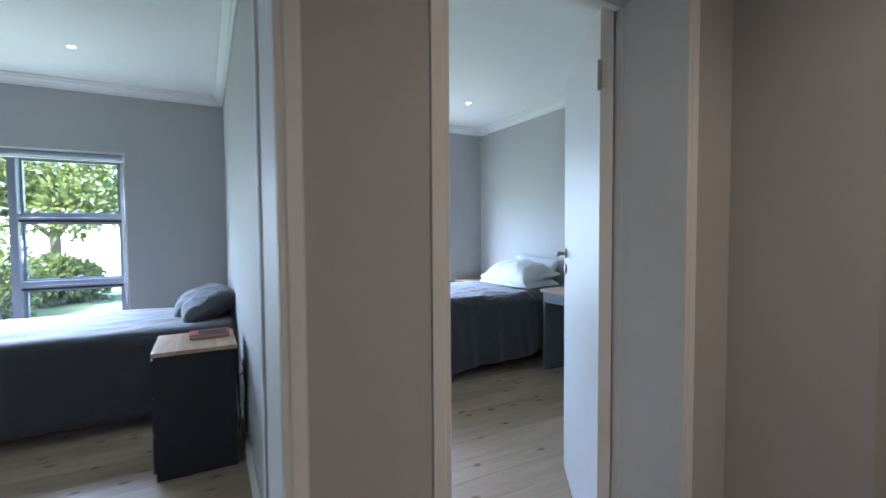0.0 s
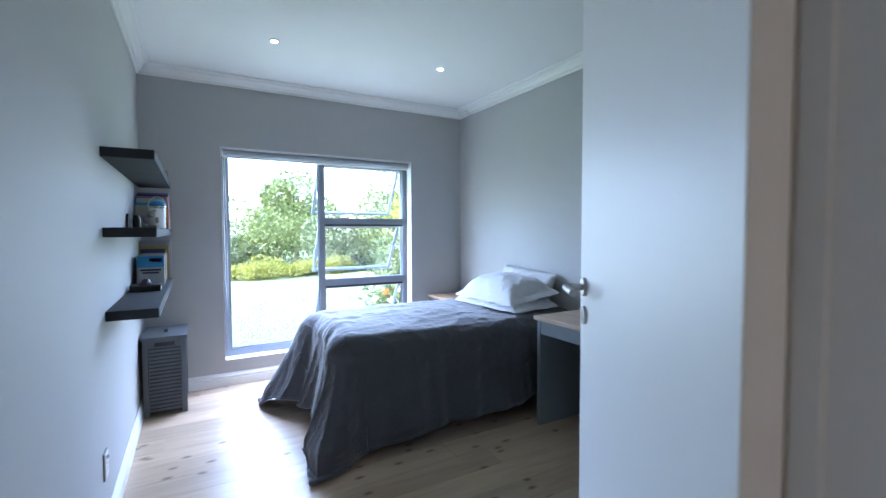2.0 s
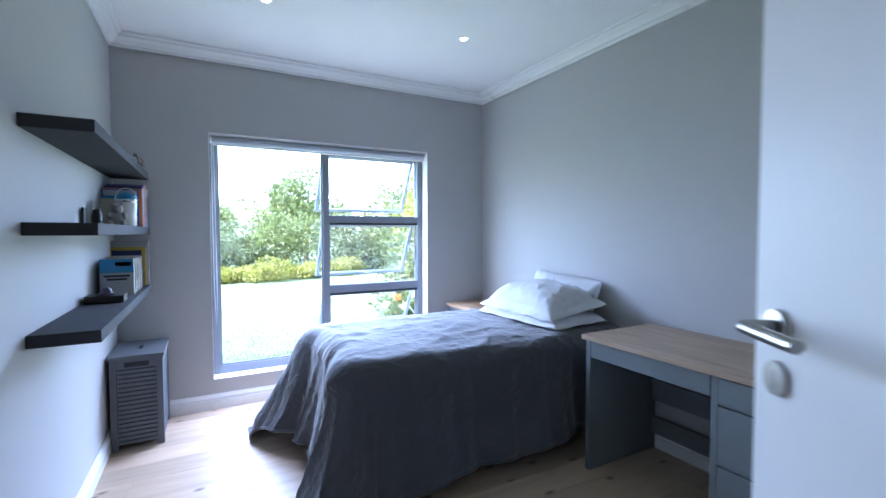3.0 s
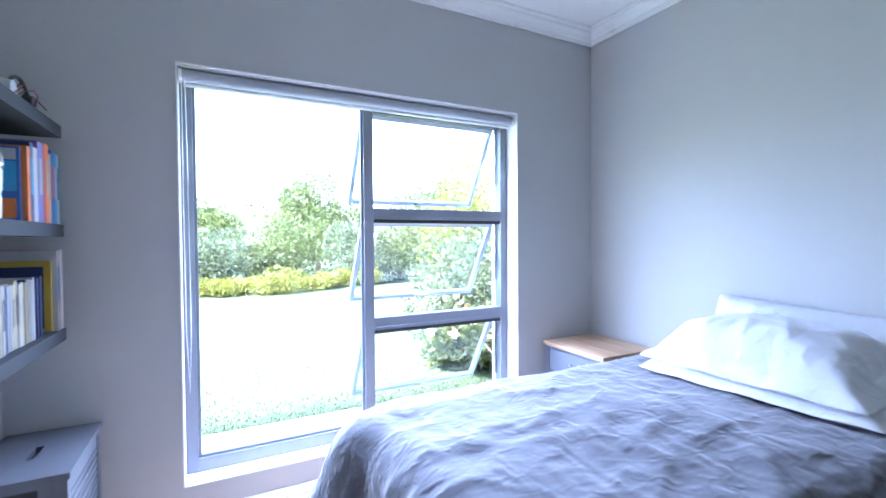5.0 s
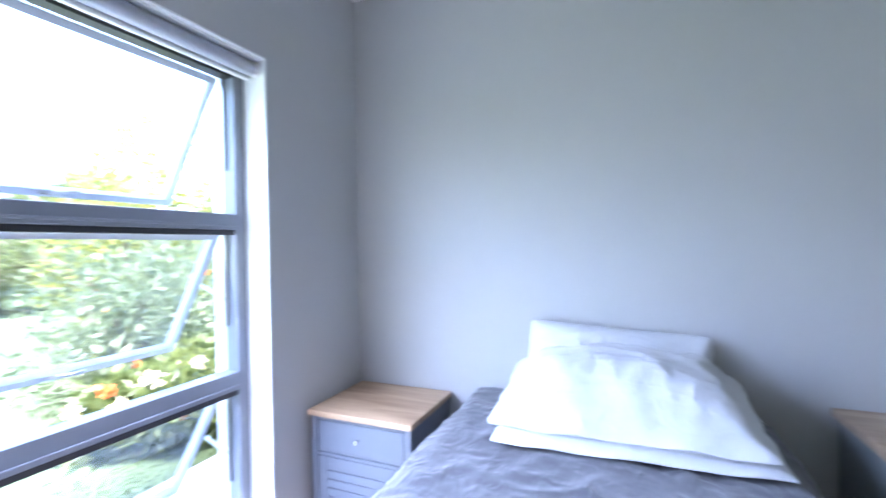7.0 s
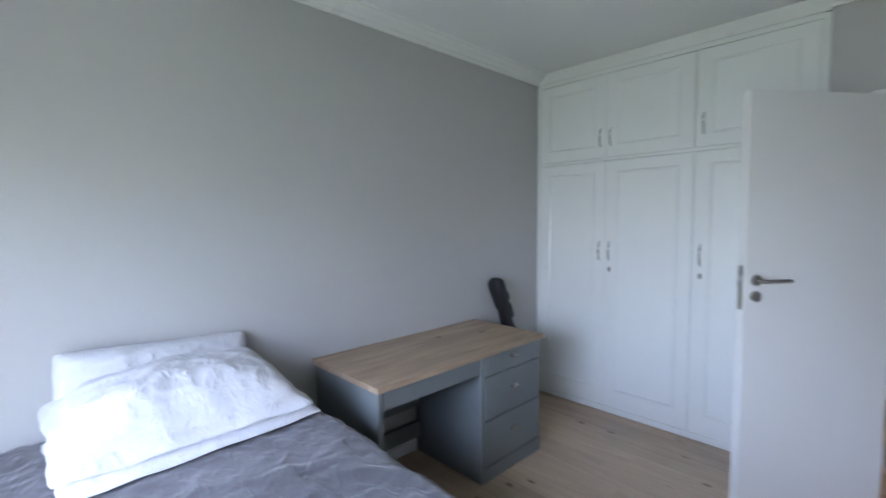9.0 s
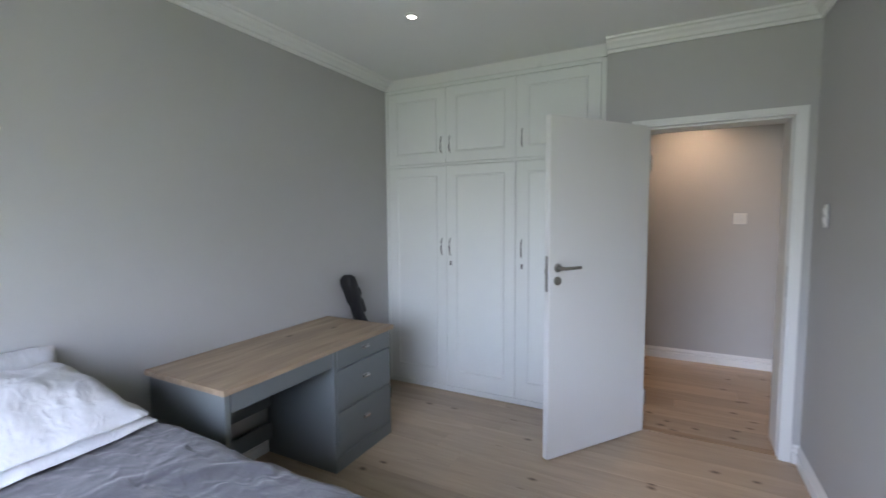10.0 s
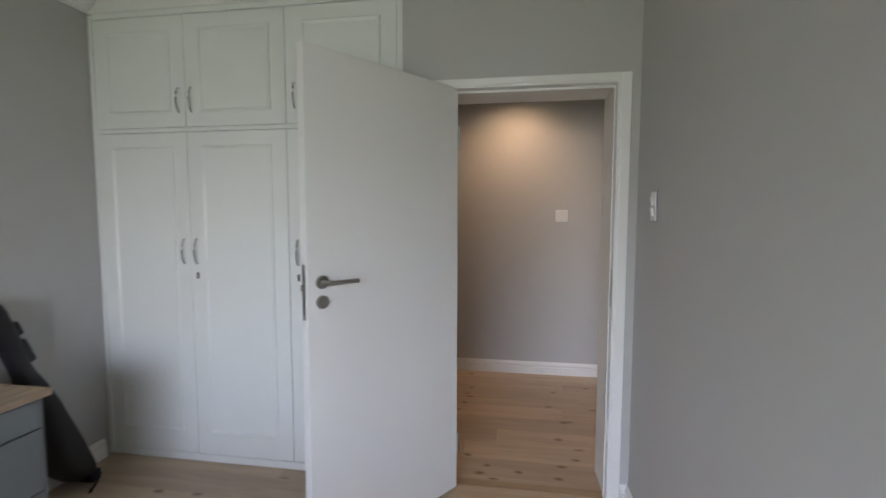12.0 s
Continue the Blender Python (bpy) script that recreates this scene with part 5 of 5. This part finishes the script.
def shrub(name, at, radii, leaves, size, mat, label, category="shrub", lumps=16, base=0.1, flowers=None, stems=7, group="", blooms=()):
    """A shrub or tree: forked stems and a crown of leaf clumps with gaps; base is where the crown begins, as a part of its height."""
    root = thing(name, label, category, group, at=at)
    rx, ry, rz = radii
    bm_ = bmesh.new()
    rod(bm_, (0, 0, -0.05), (0, 0, rz * base + 0.25 * rz), 0.030 * rz, 0.018 * rz, 8)
    cs = []
    for k in range(lumps):
        a = npr.uniform(0, 2 * math.pi)
        q = math.sqrt(npr.uniform(0, 1)) * 0.72
        h = rz * (base + (1 - base) * npr.uniform(0.12, 0.80) * (1 - 0.35 * q))
        cs.append((rx * q * math.cos(a), ry * q * math.sin(a), h))
    for c in cs[:stems]:
        rod(bm_, (0, 0, rz * base * 0.8), c, 0.014 * rz, 0.004 * rz, 6)
    part("trunk" if base > 0.25 else "stems", bm_, BARK, root, smooth=True)
    per = leaves // lumps
    pts, nrm = [], []
    for c in cs:
        v = npr.normal(size=(per, 3))
        v /= np.linalg.norm(v, axis=1)[:, None]
        lump = np.array((rx, ry, rz * (1 - base) * 0.8)) * npr.uniform(0.26, 0.46)
        r = npr.uniform(0.45, 1.05, (per, 1)) ** 0.5
        pts.append(np.array(c) + v * lump * r)
        nrm.append(v + np.array((0, 0, 0.25)))
    pts, nrm = np.concatenate(pts), np.concatenate(nrm)
    keep = pts[:, 2] > 0.0
    scatter("crown", pts[keep], nrm[keep], size, mat, root, kind="")
    for fm, count, fs, fl in flowers or ():
        pick = npr.choice(np.nonzero(keep)[0], count)
        for p, q in zip(pts[pick], nrm[pick]):
            k = 16
            scatter("flower", np.repeat((p * 1.03)[None], k, 0) + npr.normal(size=(k, 3)) * fs * 0.15, np.repeat(q[None], k, 0) * 0.4, fs, fm, root, fl, long_=1.1)
    for fm, (fx, fy, fz), fs, fl in blooms:
        k = 34
        scatter("flower", np.array([[fx - at[0], fy - at[1], fz - at[2]]]) + npr.normal(size=(k, 3)) * fs * 0.22, np.tile(np.array((-0.3, -0.7, 0.3)), (k, 1)), fs * 0.6, fm, root, fl, long_=1.2)
    return root


# low clipped hedge along the far edge of the lawn
for k in range(9):
    shrub("hedge_shrub", (-0.9 + 0.78 * k, 15.2 + 0.09 * k + 0.25 * math.sin(k), -0.15), (0.75, 0.70, 0.62 + 0.12 * math.sin(k * 1.7)), 2600, 0.045, LEAF_YELLOW, "low yellow-green hedge shrub at the lawn's edge", "hedge", 12, 0.02, group="low hedge")
# shrubs behind the hedge
for x, y, r, h, m_ in ((-3.2, 17.5, 2.0, 2.6, LEAF_BLUE), (-0.6, 18.0, 1.9, 2.3, LEAF_BLUE), (1.6, 17.6, 1.7, 2.1, LEAF_BLUE), (3.8, 18.2, 1.9, 2.5, LEAF_GREEN), (6.0, 17.4, 1.8, 2.4, LEAF_BLUE), (8.2, 16.6, 2.0, 2.9, LEAF_GREEN), (10.6, 15.8, 2.0, 2.6, LEAF_BLUE), (-6.2, 16.6, 2.2, 2.8, LEAF_GREEN)):
    shrub("garden_shrub", (x, y, -0.15), (r, r * 0.9, h), 9000, 0.065, m_, "loose green garden shrub behind the hedge", "shrub", 18, 0.05, group="garden shrubs")
# trees at the back
for x, y, r, h in ((5.2, 22.0, 2.4, 4.4), (-5.6, 23.0, 3.0, 4.6), (10.5, 21.0, 2.8, 4.8), (0.6, 25.0, 2.8, 3.6), (-11.0, 22.0, 3.4, 5.2), (15.5, 19.0, 3.2, 5.2)):
    shrub("garden_tree", (x, y, -0.15), (r, r, h), 13000, 0.095, LEAF_GREEN, "leafy garden tree with an open crown", "tree", 22, 0.28, group="garden trees")
# flower bed by the window's side of the garden
for x, y, r, h, m_, fl in ((3.80, 7.05, 0.50, 0.72, LEAF_GREEN, ((PETAL_ORANGE, 3, 0.050, "orange flower"), (PETAL_CREAM, 5, 0.045, "cream flower"))), (4.45, 6.75, 0.55, 0.80, LEAF_GREEN, ((PETAL_ORANGE, 2, 0.055, "orange flower"), (PETAL_CREAM, 6, 0.050, "cream flower"))),
                          (4.65, 8.3, 0.95, 1.75, LEAF_BLUE, ((PETAL_ORANGE, 5, 0.045, "orange flower"),)), (5.7, 9.8, 1.2, 2.0, LEAF_BLUE, ()), (5.85, 10.4, 1.05, 4.1, LEAF_YELLOW, ()), (6.6, 11.2, 1.3, 2.2, LEAF_GREEN, ()), (6.9, 11.3, 1.1, 4.4, LEAF_YELLOW, ())):
    shrub("flower_bed_shrub", (x, y, -0.15), (r, r, h), 4200, 0.050, m_, "flowering green shrub in the bed near the house" if fl else "dense green shrub in the bed near the house", "shrub", 16, 0.04, fl, group="bed by the house",
          blooms=[(PETAL_ORANGE, (3.42, 6.72, 0.45), 0.075, "orange flower"), (PETAL_CREAM, (3.62, 6.60, 0.47), 0.080, "cream flower"), (PETAL_CREAM, (3.86, 6.50, 0.53), 0.070, "cream flower"), (PETAL_CREAM, (3.55, 6.80, 0.30), 0.060, "cream flower"), (PETAL_CREAM, (3.30, 6.85, 0.34), 0.055, "cream flower")] if x == 3.80 else ())
# garden before the next bedroom
for x, y, r, h, m_ in ((-3.3, 9.6, 1.2, 2.6, LEAF_GREEN), (-4.6, 10.6, 1.5, 3.2, LEAF_GREEN), (-2.4, 11.8, 1.0, 1.2, LEAF_GREEN)):
    shrub("garden_shrub", (x, y, -0.15), (r, r, h), 5000, 0.07, m_, "dense green shrub before the next bedroom", "shrub", 18, 0.05, group="garden shrubs")
shrub("garden_tree", (-2.3, 11.6, -0.15), (1.6, 1.5, 3.9), 6000, 0.085, LEAF_GREEN, "overhanging leafy tree before a white wall", "tree", 24, 0.42, group="garden trees")
boxpart("garden_wall", (-9, -0.6, 14.6, 14.8, -0.2, 1.9), WHITEWALL, None, "white plastered garden wall behind the shrubs", 0.01, kind="structure")
# grass blades near the house
g = 60000
gp = np.stack([npr.uniform(-1.5, 7.5, g), 6.46 + npr.uniform(0, 1, g) ** 1.5 * 6.0, np.full(g, -0.152)], 1)
scatter("grass", gp, np.tile(np.array((0, 0, 1.6)), (g, 1)), 0.010, leafy("grass_blades", (0.040, 0.064, 0.017), (0.066, 0.094, 0.030)), None, "short mown grass blades on the lawn", 2.0, kind="stuff")

# ---- floor boards ----
BOARD, LONG = 0.185, 1.86
plank_meshes = {}


def plank(length, width):
    key = (round(length, 3), round(width, 3))
    if key not in plank_meshes:
        bm_ = bmesh.new()
        g, c = 0.0003, 0.0010
        v = [bm_.verts.new(p) for p in (
            (g, g, -0.012), (length - g, g, -0.012), (length - g, width - g, -0.012), (g, width - g, -0.012),
            (g, g, -c), (length - g, g, -c), (length - g, width - g, -c), (g, width - g, -c),
            (g + c, g + c, 0), (length - g - c, g + c, 0), (length - g - c, width - g - c, 0), (g + c, width - g - c, 0))]
        for f in ((0, 1, 5, 4), (1, 2, 6, 5), (2, 3, 7, 6), (3, 0, 4, 7), (4, 5, 9, 8), (5, 6, 10, 9), (6, 7, 11, 10), (7, 4, 8, 11), (8, 9, 10, 11)):
            bm_.faces.new([v[i] for i in f])
        plank_meshes[key] = mesh_of("plank", bm_, OAKFLOOR)
    return plank_meshes[key]


floor = tagged(new("floor"), "pale oak plank floor with dark knots", "floor", kind="structure")
rng = random.Random(4)
X0, X1 = LW, EX + 0.78
row, y = 0, HALL0
while y < WY - 0.001:
    width = min(BOARD, WY - y)
    x = X0 - rng.uniform(0.1, LONG - 0.1)
    while x < X1:
        a, b = max(x, X0), min(x + LONG, X1)
        if b - a > 0.02:
            ob = new("plank", plank(b - a, width))
            ob.location = (a, y, 0)
            ob.parent = floor
        x += LONG
    y += width
